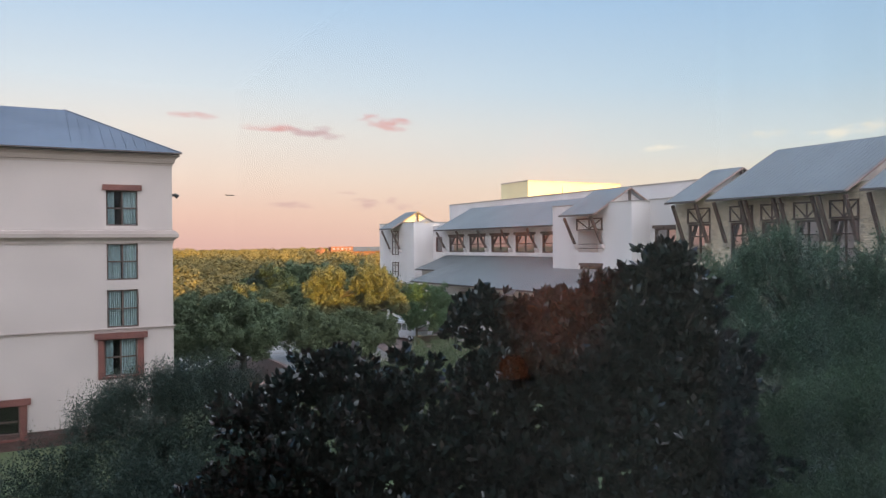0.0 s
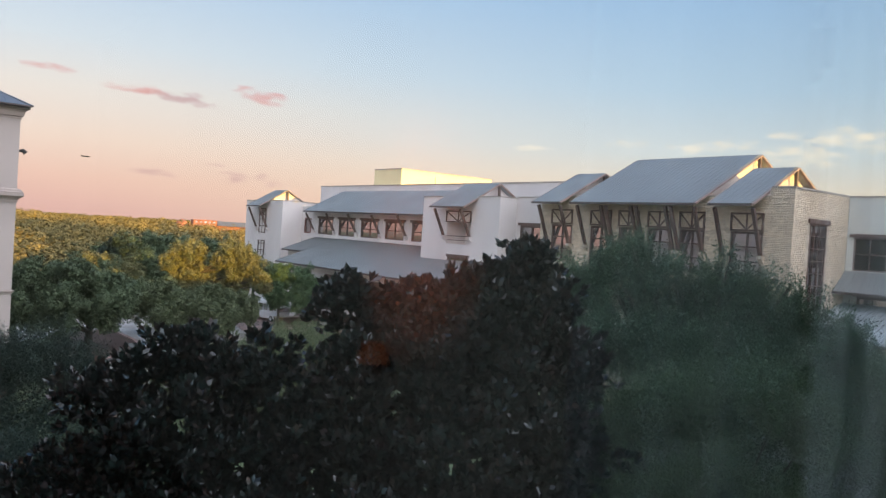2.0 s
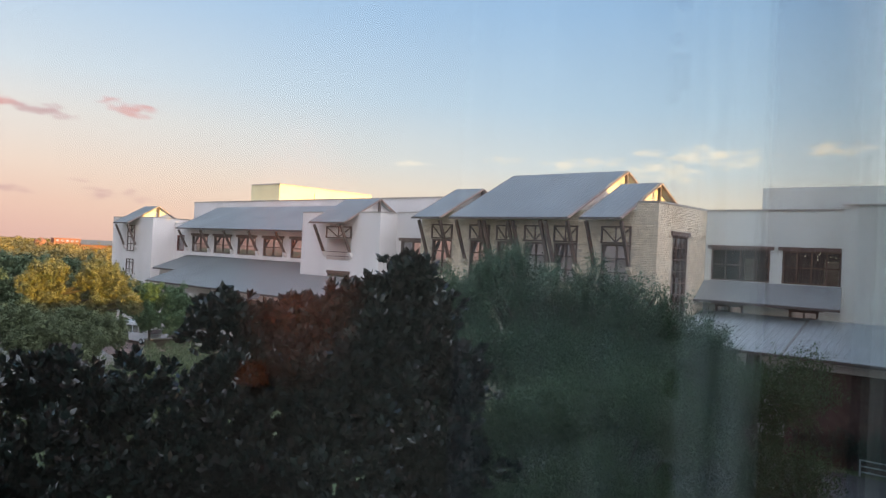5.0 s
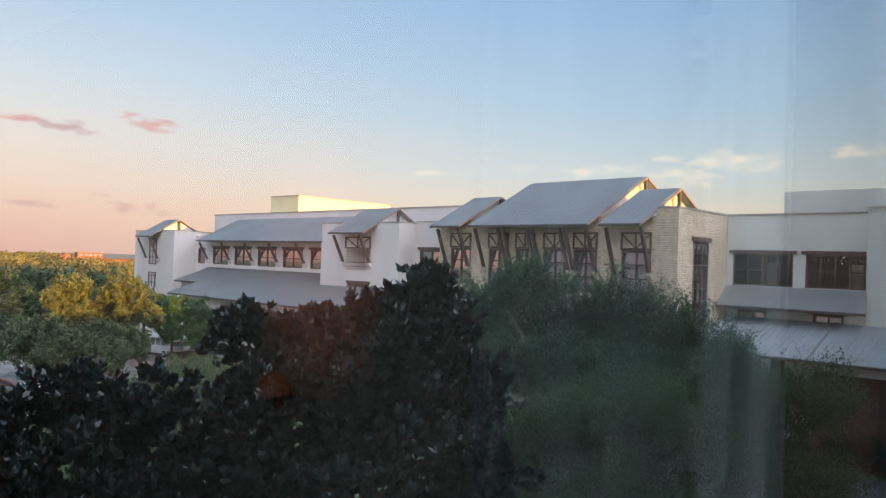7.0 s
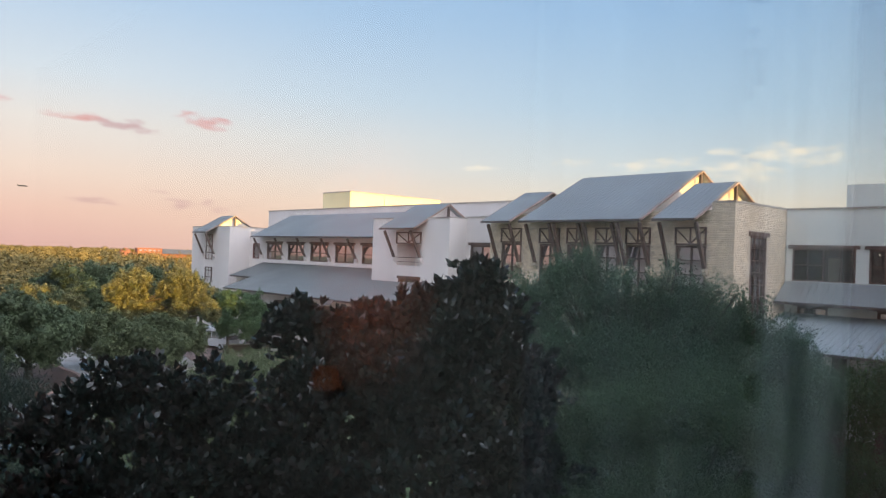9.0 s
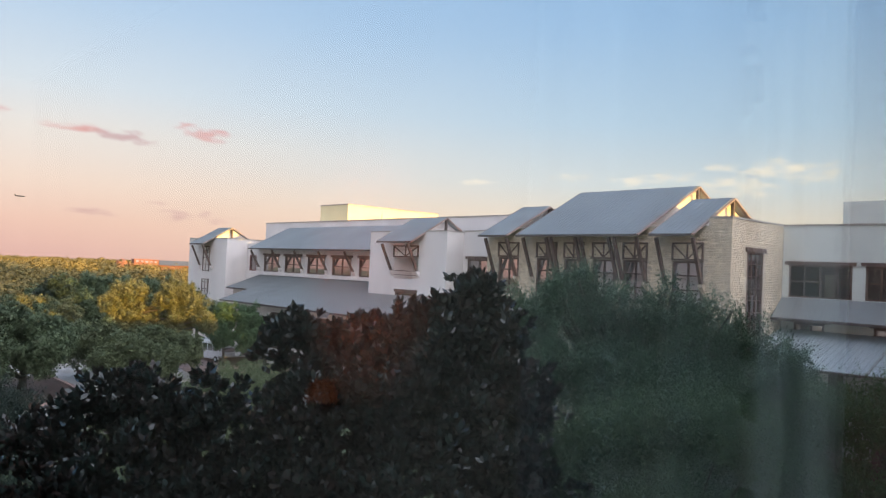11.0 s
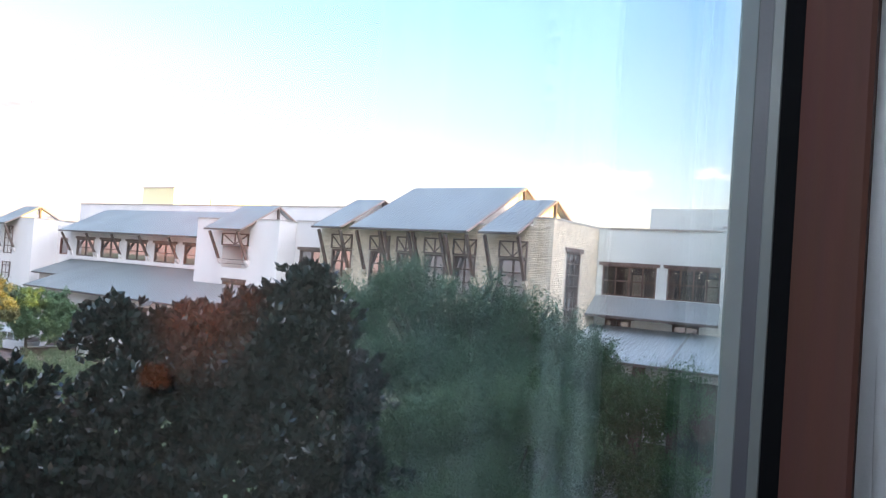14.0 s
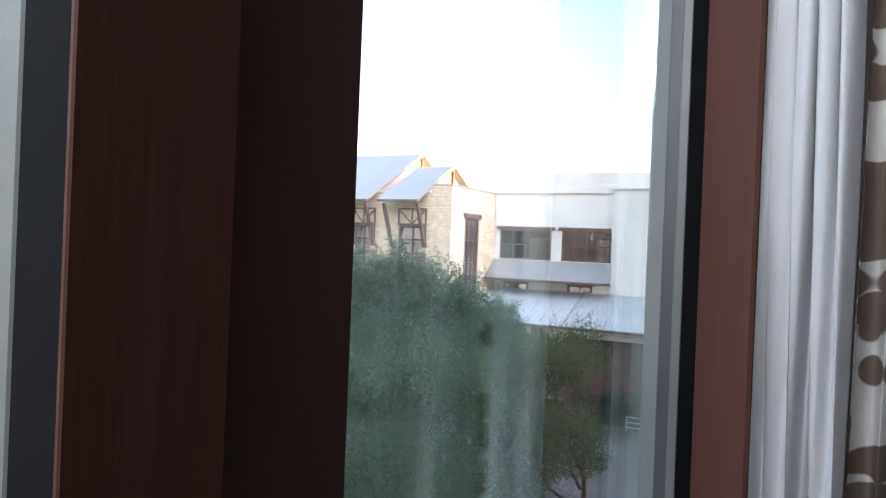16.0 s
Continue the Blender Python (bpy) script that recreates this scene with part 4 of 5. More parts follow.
def wprism(name, mat, *plans, label="", bevel=0.0):
    """Upright members of the window, each a plan outline pulled over its height."""
    bm = bmesh.new()
    for pts in plans:
        prism(bm, pts, "z", WZ0, WZ1)
    ob = part(name, bm, mat, window_1, label, bevel)
    ob.matrix_parent_inverse = Matrix.Translation((-0.33, 0.05, -WZ0))
    return ob


for dx in (0.0, -1.345):
    def along(*pts):
        return [(x + dx, y) for x, y in pts]
    wprism("vinyl_frame", "grey_vinyl", along((1.029, 0.0117), (1.0186, -0.0218), (1.058, -0.0218), (1.058, 0.0117)), label="grey vinyl sash frame", bevel=0.0015)
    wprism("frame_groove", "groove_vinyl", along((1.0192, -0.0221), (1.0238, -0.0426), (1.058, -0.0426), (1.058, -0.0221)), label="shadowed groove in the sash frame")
    wprism("vinyl_frame", "grey_vinyl", along((1.0222, -0.0429), (1.0262, -0.0598), (1.058, -0.0598), (1.058, -0.0429)), label="grey vinyl sash stop", bevel=0.0015)
    wprism("gasket", "gasket", along((1.0273, -0.0602), (1.0415, -0.0862), (1.058, -0.0862), (1.058, -0.0602)), label="black rubber gasket")
    wpart("vinyl_frame", "grey_vinyl", (-0.285 + dx, -0.235 + dx, -0.059, 0.0117, WZ0, WZ1), label="grey vinyl sash frame", bevel=0.003)
    wpart("gasket", "gasket", (-0.285 + dx, -0.252 + dx, -0.0895, -0.0595, WZ0, WZ1), label="black rubber gasket")
    wpart("vinyl_frame", "grey_vinyl", (-0.234 + dx, 1.0185 + dx, -0.026, 0.0117, WZ0, WZ0 + 0.05), (-0.234 + dx, 1.0185 + dx, -0.026, 0.0117, WZ1 - 0.05, WZ1), label="grey vinyl sash frame")
    pane = wpart("pane", "pane", (-0.24 + dx, 1.0275 + dx, 0.0055, 0.0105, WZ0 + 0.04, WZ1 - 0.04), label="clear window pane")
    pane.visible_shadow = False
wprism("mullion", "frame_wood", [(-0.362, -0.149), (-0.361, -0.1455), (-0.302, -0.1455), (-0.302, -0.154)], label="red-brown stained wood mullion", bevel=0.0008)
wprism("gasket", "gasket", [(-0.3605, -0.1452), (-0.3575, -0.12), (-0.315, -0.0868), (-0.302, -0.0868), (-0.302, -0.1452)], label="black rubber gasket")
# strip beside the mullion, in a darker red-brown than frame_wood
wprism("window_stop", "dark_wood", [(-0.3015, -0.1495), (-0.3015, -0.0898), (-0.226, -0.0898), (-0.2176, -0.146)], label="dark red-brown stop beside the mullion", bevel=0.0008)
wprism("jamb", "frame_wood", [(1.0008, -0.1846), (1.0415, -0.0866), (1.075, -0.0866), (1.075, -0.192), (1.004, -0.192)], label="red-brown stained wood jamb")
wprism("jamb", "frame_wood", [(-1.70, -0.1846), (-1.731, -0.0866), (-1.77, -0.0866), (-1.77, -0.192)], label="red-brown stained wood jamb")
wpart("window_sill", "frame_wood", (-1.73, 1.033, -0.24, -0.06, WZ0 - 0.05, WZ0 - 0.002), label="red-brown stained wood sill", bevel=0.004)


def drape(name, pts, mat, label, category, z0=10.55, z1=13.3, thick=0.004):
    """A hanging cloth along a smooth plan line."""
    fine = []
    for i in range(len(pts) - 1):
        p0, p1, p2, p3 = (Vector((*pts[min(max(j, 0), len(pts) - 1)], 0)) for j in (i - 1, i, i + 1, i + 2))
        for k in range(8):
            s = k / 8
            fine.append(0.5 * ((2 * p1) + (p2 - p0) * s + (2 * p0 - 5 * p1 + 4 * p2 - p3) * s * s + (3 * p1 - p0 - 3 * p2 + p3) * s ** 3))
    fine.append(Vector((*pts[-1], 0)))
    bm = bmesh.new()
    levels = 14
    grid = []
    for j in range(levels + 1):
        z = z0 + (z1 - z0) * j / levels
        grid.append([bm.verts.new((p.x + 0.008 * math.sin(z * 3 + i * 0.3), p.y + 0.008 * math.cos(z * 2.3 + i * 0.25), z)) for i, p in enumerate(fine)])
    for a, b in zip(grid, grid[1:]):
        for i in range(len(fine) - 1):
            bm.faces.new((a[i], a[i + 1], b[i + 1], b[i]))
    bmesh.ops.solidify(bm, geom=bm.faces[:], thickness=thick)
    for f in bm.faces:
        f.smooth = True
    ob = part(name, bm, mat)
    return tagged(ob, label, category)


pts = [(1.46, -0.215), (1.40, -0.30), (1.36, -0.215), (1.30, -0.31), (1.25, -0.205), (1.19, -0.30), (1.14, -0.20), (1.09, -0.196), (1.045, -0.190), (1.031, -0.199), (1.055, -0.207), (1.031, -0.217), (1.033, -0.231), (1.050, -0.241),
       (1.031, -0.251), (1.034, -0.266), (1.10, -0.275), (1.035, -0.286), (1.037, -0.302), (1.056, -0.311), (1.038, -0.322), (1.046, -0.337), (1.10, -0.348)]
drape("sheer_curtain", pts, "sheer", "white sheer curtain gathered beside the window", "curtain")


def leaf_print():
    m = material("leaf_printed_cloth", (0.80, 0.78, 0.76), 0.9, vary=0.03, scale=3, fine=120, bump=0.1)
    nt = m.node_tree
    coord = nt.nodes.new("ShaderNodeTexCoord")
    mp = nt.nodes.new("ShaderNodeMapping")
    mp.inputs["Rotation"].default_value = (0.75, 0.5, 0.0)
    mp.inputs["Scale"].default_value = (5, 5, 13)
    nt.links.new(coord.outputs["Object"], mp.inputs[0])
    w = nt.nodes.new("ShaderNodeTexVoronoi")
    w.inputs["Scale"].default_value = 1.0
    nt.links.new(mp.outputs[0], w.inputs["Vector"])
    f = ramp(nt, w.outputs["Distance"], [(0.50, 1.0), (0.54, 0.0)])
    bsdf = nt.nodes["Principled BSDF"]
    base = bsdf.inputs["Base Color"].links[0].from_socket
    nt.links.new(blend(nt, f, base, (0.23, 0.17, 0.14)), bsdf.inputs["Base Color"])
    return m


M["leaf_print"] = leaf_print()
pts = [(1.50, -0.452), (1.30, -0.440), (1.18, -0.428), (1.15, -0.405), (1.17, -0.385), (1.15, -0.37), (1.12, -0.358)]
drape("drape", pts, "leaf_print", "white drape printed with brown leaves", "curtain", thick=0.006)
pts = [(1.50, -1.20)]
for y, x, half in ((-1.0, 1.28, 0.006), (-0.86, 1.22, 0.008), (-0.75, 1.13, 0.010), (-0.66, 1.09, 0.016), (-0.575, 1.13, 0.009), (-0.495, 1.06, 0.016)):
    pts += [(1.40, y - half - 0.022), (x + 0.05, y - half - 0.004), (x, y - half * 0.5), (x + 0.004, y + half * 0.5), (x + 0.06, y + half + 0.004), (1.40, y + half + 0.018)]
drape("sheer_curtain", pts, "sheer", "white sheer curtain drawn back in deep folds", "curtain")


# ring added on the ceiling where the glow spot sits
fitting = thing("glow_fill_ring", "added metal ring at the unseen spot that makes the wall glow", "lamp", (-0.6, -2.2, 13.40))
bm = bmesh.new()
tube(bm, [(0, 0, 0.003), (0, 0, -0.012)], [0.055, 0.05], 20)
part("ring", bm, "dark_metal", fitting)


# small wall lamp with a warm cloth shade
M["lamp_shade"] = lit_material("warm_lamp_shade", (1.0, 0.26, 0.11), 0.085, (0.12, 0.05, 0.03))
sconce = thing("wall_lamp", "small brass wall lamp with a glowing orange cloth shade", "lamp", (1.56, -2.17, 11.50))
bm = bmesh.new()
tube(bm, [(0, 0, 0), (-0.012, 0, 0)], [0.035, 0.03], 16)
part("back_plate", bm, "dark_metal", sconce)
bm = bmesh.new()
tube(bm, [(-0.01, 0, 0), (-0.05, 0, -0.02), (-0.075, 0, 0.0), (-0.075, 0, 0.03)], [0.006, 0.006, 0.006, 0.006], 8)
part("arm", bm, "dark_metal", sconce)
bm = bmesh.new()
tube(bm, [(-0.075, 0, 0.01), (-0.075, 0, 0.085)], [0.062, 0.040], 20)
part("shade", bm, "lamp_shade", sconce, "glowing orange cloth shade")


# ---------------------------------------------------------------- trees
def quads(name, v, mat):
    """One mesh out of an array of four-cornered leaves."""
    n = len(v)
    me = bpy.data.meshes.new(name)
    me.vertices.add(n * 4)
    me.vertices.foreach_set("co", np.ascontiguousarray(v, dtype=np.float32).reshape(-1))
    me.loops.add(n * 4)
    me.loops.foreach_set("vertex_index", np.arange(n * 4, dtype=np.int32))
    me.polygons.add(n)
    me.polygons.foreach_set("loop_start", np.arange(0, n * 4, 4, dtype=np.int32))
    me.update(calc_edges=True)
    me.materials.append(M[mat])
    return me


def unit(a):
    return a / np.maximum(np.linalg.norm(a, axis=1, keepdims=True), 1e-9)


def leaves_at(rng, root, way, size, wide=0.45, fold=0.12, spread=0.45):
    """Pointed, slightly folded leaves that grow from root along way."""
    n = len(root)
    d = unit(way + rng.normal(0, spread, (n, 3)))
    s = unit(np.cross(d, rng.normal(0, 1, (n, 3))))
    u = np.cross(s, d)
    length = size * rng.uniform(0.65, 1.3, (n, 1))
    tip = root + d * length + u * length * fold
    mid = root + d * length * 0.6
    a = mid + s * length * wide * 0.5 + u * length * fold
    b = mid - s * length * wide * 0.5 + u * length * fold
    return np.stack([root, a, tip, b], axis=1)


def spot(az, dist):
    """Plan place from the bearing right of +y and the distance from the window."""
    return dist * math.sin(radians(az)), dist * math.cos(radians(az))


def crown_tree(name, label, group, trunk, lobes, leaf, mat, shoots, per, seed, style="spray", lift=0.5, wide=0.45, rough=0.30, trunk_r=0.22, thin_below=0.0, twig=4.0, thin_above=99.0):
    """A tree: trunk at a place, limbs to the lobes of its crown, and leafy shoots all over each lobe.
    lobes: x, y, top z, radius, depth (half height)."""
    rng = np.random.default_rng(seed)
    tx, ty = trunk
    root = thing(name, label, "tree", (tx, ty, 0), group)
    low = min(l[2] - 2 * l[4] for l in lobes)
    mean_top = sum(l[2] for l in lobes) / len(lobes)
    fork = max(0.8, min(low + 0.5, mean_top * 0.45))
    bm = bmesh.new()
    bend = rng.normal(0, 0.02 * mean_top, 2)
    tube(bm, [(0, 0, -0.05), (bend[0] * 0.4, bend[1] * 0.4, fork * 0.5), (bend[0], bend[1], fork), (bend[0] * 1.5, bend[1] * 1.5, (fork + mean_top) / 2), (bend[0], bend[1], mean_top * 0.92)],
         [trunk_r * 1.3, trunk_r, trunk_r * 0.85, trunk_r * 0.5, trunk_r * 0.12], 9)
    part("trunk", bm, "bark", root)
    vs = []
    for lx, ly, top, r, h in lobes:
        c = np.array([lx - tx, ly - ty, top - h])
        z0 = min(max(fork * 0.8, c[2] - 1.2 * h), mean_top * 0.8)
        bm = bmesh.new()
        tube(bm, [(bend[0], bend[1], z0), (c[0] * 0.55, c[1] * 0.55, z0 + (c[2] - z0) * 0.4), (c[0], c[1], c[2] + 0.2 * h)], [trunk_r * 0.4, trunk_r * 0.24, trunk_r * 0.07], 5)
        part("limb", bm, "bark", root)
        n = int(shoots * (r * r + r * h) / 2 * (0.55 if top < thin_below else 0.8 if top > thin_above else 1.0))
        half = np.array([r, r, h])
        tufts = 44                       # leafy tufts all over the lobe, with gaps between
        at = unit(rng.normal(0, 1, (tufts, 3)))
        bump = np.array([noise.noise(Vector(q) * 2.1 + Vector((lx, ly, top))) for q in at])[:, None]
        centre = c + at * half * (0.82 + rough * bump) * rng.uniform(0.55, 1.1, (tufts, 1))
        size = min(r, h) * rng.uniform(0.16, 0.40, (tufts, 1))
        k = rng.integers(0, tufts, n)
        d = unit(rng.normal(0, 1, (n, 3)) + np.array([0, 0, 0.25]))
        p = centre[k] + d * size[k] * rng.uniform(0.25, 1.0, (n, 1)) ** 0.5
        inner = rng.random(n) < 0.14
        p[inner] = c + (unit(rng.normal(0, 1, (n, 3))) * half * 0.7 * rng.random((n, 1)) ** 0.3)[inner]
        way = unit(d * 0.7 + at[k] * 0.3 + np.array([0, 0, lift]) + rng.normal(0, 0.2, (n, 3)))
        if style == "rosette":          # a ring of long leaves round each shoot tip
            side = unit(np.cross(way, rng.normal(0, 1, (n, 3))))
            other = np.cross(way, side)
            for k in range(per):
                a = 2 * math.pi * k / per * 1.618
                open_ = 0.35 + 0.9 * (k / per)
                dirs = way + (side * math.cos(a) + other * math.sin(a)) * open_
                vs.append(leaves_at(rng, p - way * 0.06 * (k / per), dirs, leaf, wide, 0.14, 0.12))
        elif style == "shell":           # broad leaf sprays that face outwards, for trees farther off
            for k2 in range(per):
                q = p + rng.normal(0, leaf * 0.8, (n, 3))
                face = unit(d + rng.normal(0, 0.35, (n, 3)))
                s1 = unit(np.cross(face, rng.normal(0, 1, (n, 3)))) * leaf * rng.uniform(0.5, 1.0, (n, 1))
                s2 = np.cross(face, s1) * rng.uniform(0.5, 0.9, (n, 1))
                vs.append(np.stack([q - s1, q + s2, q + s1, q - s2], axis=1))
        else:                            # small leaves along a twig
            length = leaf * twig * rng.uniform(0.6, 1.3, (n, 1))
            for k in range(per):
                f = (k + 0.5) / per
                q = p + way * length * (f - 0.4) + rng.normal(0, leaf * 0.5, (n, 3))
                vs.append(leaves_at(rng, q, way * 0.8, leaf * (1.2 - 0.5 * f), wide, 0.1, 0.5))
    ob = new("crown", quads("crown", np.concatenate(vs), mat))
    ob.parent = root
    return root


def lobe(az, dist, top, r, h=None):
    return (*spot(az, dist), top, r, h or r)


MAG = [lobe(*a) for a in ((30.6, 12.7, 11.0, 0.42), (31.7, 12.9, 11.35, 0.45), (33.2, 12.7, 10.85, 0.6), (34.6, 12.8, 10.95, 0.6), (35.6, 12.6, 11.0, 0.6), (42.2, 12.6, 11.4, 0.7), (44.5, 12.7, 11.5, 0.65), (39.2, 12.5, 11.3, 0.7), (37.2, 12.5, 11.2, 0.7), (36.4, 12.7, 11.15, 0.45), (37.9, 12.9, 11.62, 0.6), (39.4, 12.6, 11.6, 0.5), (41.0, 12.9, 11.8, 0.55),
                          (43.2, 12.8, 11.76, 0.55), (45.3, 13.0, 12.12, 0.55), (46.8, 13.0, 11.7, 0.55), (46.3, 12.8, 11.0, 0.9), (48.6, 12.8, 10.75, 0.8), (43.5, 12.5, 11.0, 1.0), (40.0, 12.4, 10.9, 1.0),
                          (36.5, 12.4, 10.7, 1.0), (33.0, 12.4, 10.5, 0.95), (31.6, 12.5, 10.2, 0.65), (48.8, 12.6, 9.6, 1.1), (44.8, 12.2, 9.7, 1.3), (40.5, 12.1, 9.6, 1.3), (36.0, 12.1, 9.4, 1.3), (32.6, 12.2, 9.2, 1.0),
                          (47.5, 12.1, 8.2, 1.5), (42.0, 11.8, 8.1, 1.6), (36.0, 11.8, 8.0, 1.6), (31.8, 12.0, 7.8, 1.2), (39.0, 12.0, 6.0, 2.2, 1.6))]
# the middle of the crown sags between its two high ends; single shoots stand out of it
MAG = [(x, y, top - (0.36 if top > 10.8 and 36.2 < math.degrees(math.atan2(x, y)) < 41.6 else 0.22 if top > 10.8 and 34.2 < math.degrees(math.atan2(x, y)) <= 36.2 else 0.0), r, h) for x, y, top, r, h in MAG]
MAG_LINE = [(30.4, 11.2), (31.9, 11.42), (33.3, 11.05), (35.5, 11.2), (37.2, 11.28), (39.5, 11.32), (41.0, 11.6), (43.2, 11.75), (45.3, 12.15), (46.8, 11.75), (48.5, 11.1)]
shoots_up = random.Random(8)
for i in range(30):
    az = 30.2 + i * 0.62 + shoots_up.uniform(-0.25, 0.25)
    MAG.append(lobe(az, 12.7 + shoots_up.uniform(-0.3, 0.3), float(np.interp(az, *zip(*MAG_LINE))) + shoots_up.uniform(-0.12, 0.10), shoots_up.uniform(0.13, 0.2), shoots_up.uniform(0.26, 0.4)))
crown_tree("magnolia_tree", "tall dark magnolia with glossy bronze-green leaves", "magnolias below the window", spot(40, 13.4), MAG, 0.165, "magnolia_leaf", 330, 10, 1, "rosette", 0.9, 0.46, 0.35, 0.2)
MAG2 = [lobe(*a) for a in ((13.6, 12.9, 9.55, 0.5), (15.4, 12.8, 9.75, 0.55), (17.4, 12.9, 10.0, 0.6), (19.0, 12.9, 10.25, 0.5), (21.2, 13.0, 10.35, 0.55), (22.6, 12.8, 10.1, 0.5), (24.6, 12.8, 9.85, 0.55), (26.2, 12.8, 10.2, 0.6),
                           (27.8, 12.5, 9.5, 0.8), (29.0, 12.4, 9.3, 0.8), (29.0, 12.1, 8.2, 1.2), (24.0, 12.5, 9.2, 0.9), (20.5, 12.5, 9.5, 0.9), (17.0, 12.5, 9.2, 0.9), (13.8, 12.6, 8.7, 0.8), (11.5, 12.8, 8.3, 0.7),
                           (26.0, 12.1, 8.4, 1.2), (21.5, 12.1, 8.4, 1.2), (17.0, 12.1, 8.2, 1.2), (12.5, 12.3, 7.6, 1.1), (24.0, 11.9, 7.2, 1.5), (18.0, 11.9, 7.0, 1.5), (13.0, 12.0, 6.4, 1.4))]
crown_tree("magnolia_tree", "low spreading dark magnolia with bronze leaves", "magnolias below the window", spot(20, 13.2), MAG2, 0.155, "magnolia_leaf", 350, 10, 2, "rosette", 0.9, 0.46, 0.35, 0.18)
OAK = [lobe(*a) for a in ((48.2, 18.0, 11.75, 0.8), (49.8, 18.0, 11.9, 0.8), (52.2, 18.2, 12.2, 0.8), (54.3, 18.0, 11.75, 0.8), (56.5, 18.0, 11.6, 0.8), (58.8, 18.0, 11.85, 0.8), (61.2, 18.0, 11.45, 0.8), (63.2, 17.9, 11.3, 0.75), (64.6, 17.8, 11.1, 0.8), (66.8, 17.8, 11.0, 0.75), (68.0, 17.6, 10.4, 0.8),
                          (48.0, 17.5, 10.8, 1.2), (51.5, 17.3, 11.2, 1.3), (55.5, 17.2, 10.9, 1.4), (59.5, 17.2, 11.0, 1.4), (63.5, 17.2, 10.5, 1.3), (66.8, 17.3, 9.8, 1.1),
                          (50.0, 16.8, 9.2, 1.6), (55.0, 16.5, 9.2, 1.8), (60.5, 16.5, 9.1, 1.8), (65.5, 16.8, 8.6, 1.5), (52.0, 16.2, 7.2, 2.0), (59.0, 16.0, 7.0, 2.2), (66.0, 16.4, 7.0, 1.8))]
OAK = [(x, y, top - (0.16 if top > 10.9 and not 51.4 < math.degrees(math.atan2(x, y)) < 53 else 0.0), r, h) for x, y, top, r, h in OAK]
OAK_LINE = [(47.5, 11.3), (49.8, 11.65), (52.2, 12.35), (54.3, 11.85), (56.5, 11.7), (58.8, 11.95), (61.2, 11.55), (63.2, 11.45), (66.8, 10.9), (68.5, 10.3)]
tips = random.Random(21)
for i in range(70):
    az = 47.6 + i * 0.3 + tips.uniform(-0.2, 0.2)
    OAK.append(lobe(az, 17.9 + tips.uniform(-0.4, 0.4), float(np.interp(az, *zip(*OAK_LINE))) + tips.uniform(-0.3, 0.42), tips.uniform(0.09, 0.2), tips.uniform(0.4, 0.8)))
crown_tree("oak_tree", "grey-green live oak with fine small leaves", "live oaks below the window", spot(57, 18.2), OAK, 0.074, "oak_leaf", 860, 10, 3, "spray", 1.0, 0.42, 0.55, 0.25, 9.5, 6.0, 11.25)
OAK2 = [lobe(*a) for a in ((52.4, 13.0, 9.6, 0.6), (54.8, 13.1, 9.95, 0.7), (57.8, 13.2, 10.2, 0.75), (60.8, 13.2, 10.4, 0.75), (63.4, 13.1, 10.3, 0.7), (65.6, 13.0, 9.9, 0.6), (54.0, 12.6, 8.8, 1.1), (58.5, 12.6, 9.1, 1.2), (63.0, 12.6, 9.0, 1.1), (56.0, 12.2, 7.4, 1.6), (62.0, 12.2, 7.4, 1.6), (67.0, 12.6, 7.8, 1.2))]
crown_tree("oak_tree", "low young live oak with paler leaf tips", "live oaks below the window", spot(59, 13.2), OAK2, 0.068, "young_oak_leaf", 1000, 10, 4, "spray", 1.0, 0.40, 0.5, 0.12, 8.0, 7.0)
OAK3 = [lobe(*a) for a in ((68.8, 17.0, 10.2, 0.8), (71.0, 17.0, 10.2, 0.8), (73.0, 17.0, 10.45, 0.8), (69.5, 16.6, 8.8, 1.2), (72.6, 16.6, 8.9, 1.0), (70.0, 16.2, 7.0, 1.6), (73.0, 16.2, 6.8, 1.2))]
crown_tree("oak_tree", "fresh green young live oak by the porch", "live oaks below the window", spot(73, 17.2), OAK3, 0.066, "fresh_leaf", 900, 10, 5, "spray", 1.0, 0.40, 0.5, 0.12, 8.0, 7.0)
# planting at the foot of the hotel wing
FOOT = [lobe(*a) for a in ((-1.5, 29, 4.9, 1.3), (1.6, 29, 5.5, 1.3), (3.9, 30, 6.8, 1.2), (5.3, 30, 7.3, 1.2), (7.4, 30, 7.8, 1.3), (9.0, 30, 7.7, 1.2), (10.5, 30, 8.1, 1.3), (12.6, 30, 7.6, 1.3), (14.3, 30, 7.1, 1.2),
                           (0, 28, 4.0, 2.0), (4.5, 28.5, 5.6, 1.9), (8.5, 28.5, 6.3, 2.0), (12.5, 28.5, 6.2, 2.0), (2.5, 27.5, 3.6, 2.2, 1.8), (7.5, 27.5, 4.3, 2.4, 2.0), (12.5, 27.5, 4.4, 2.4, 2.0))]
crown_tree("oak_tree", "broad grey-green tree at the foot of the hotel wing", "court trees", spot(8, 30), FOOT, 0.095, "evergreen_leaf", 520, 9, 6, "spray", 0.9, 0.45, 0.45, 0.25, 5.0, 8.0)
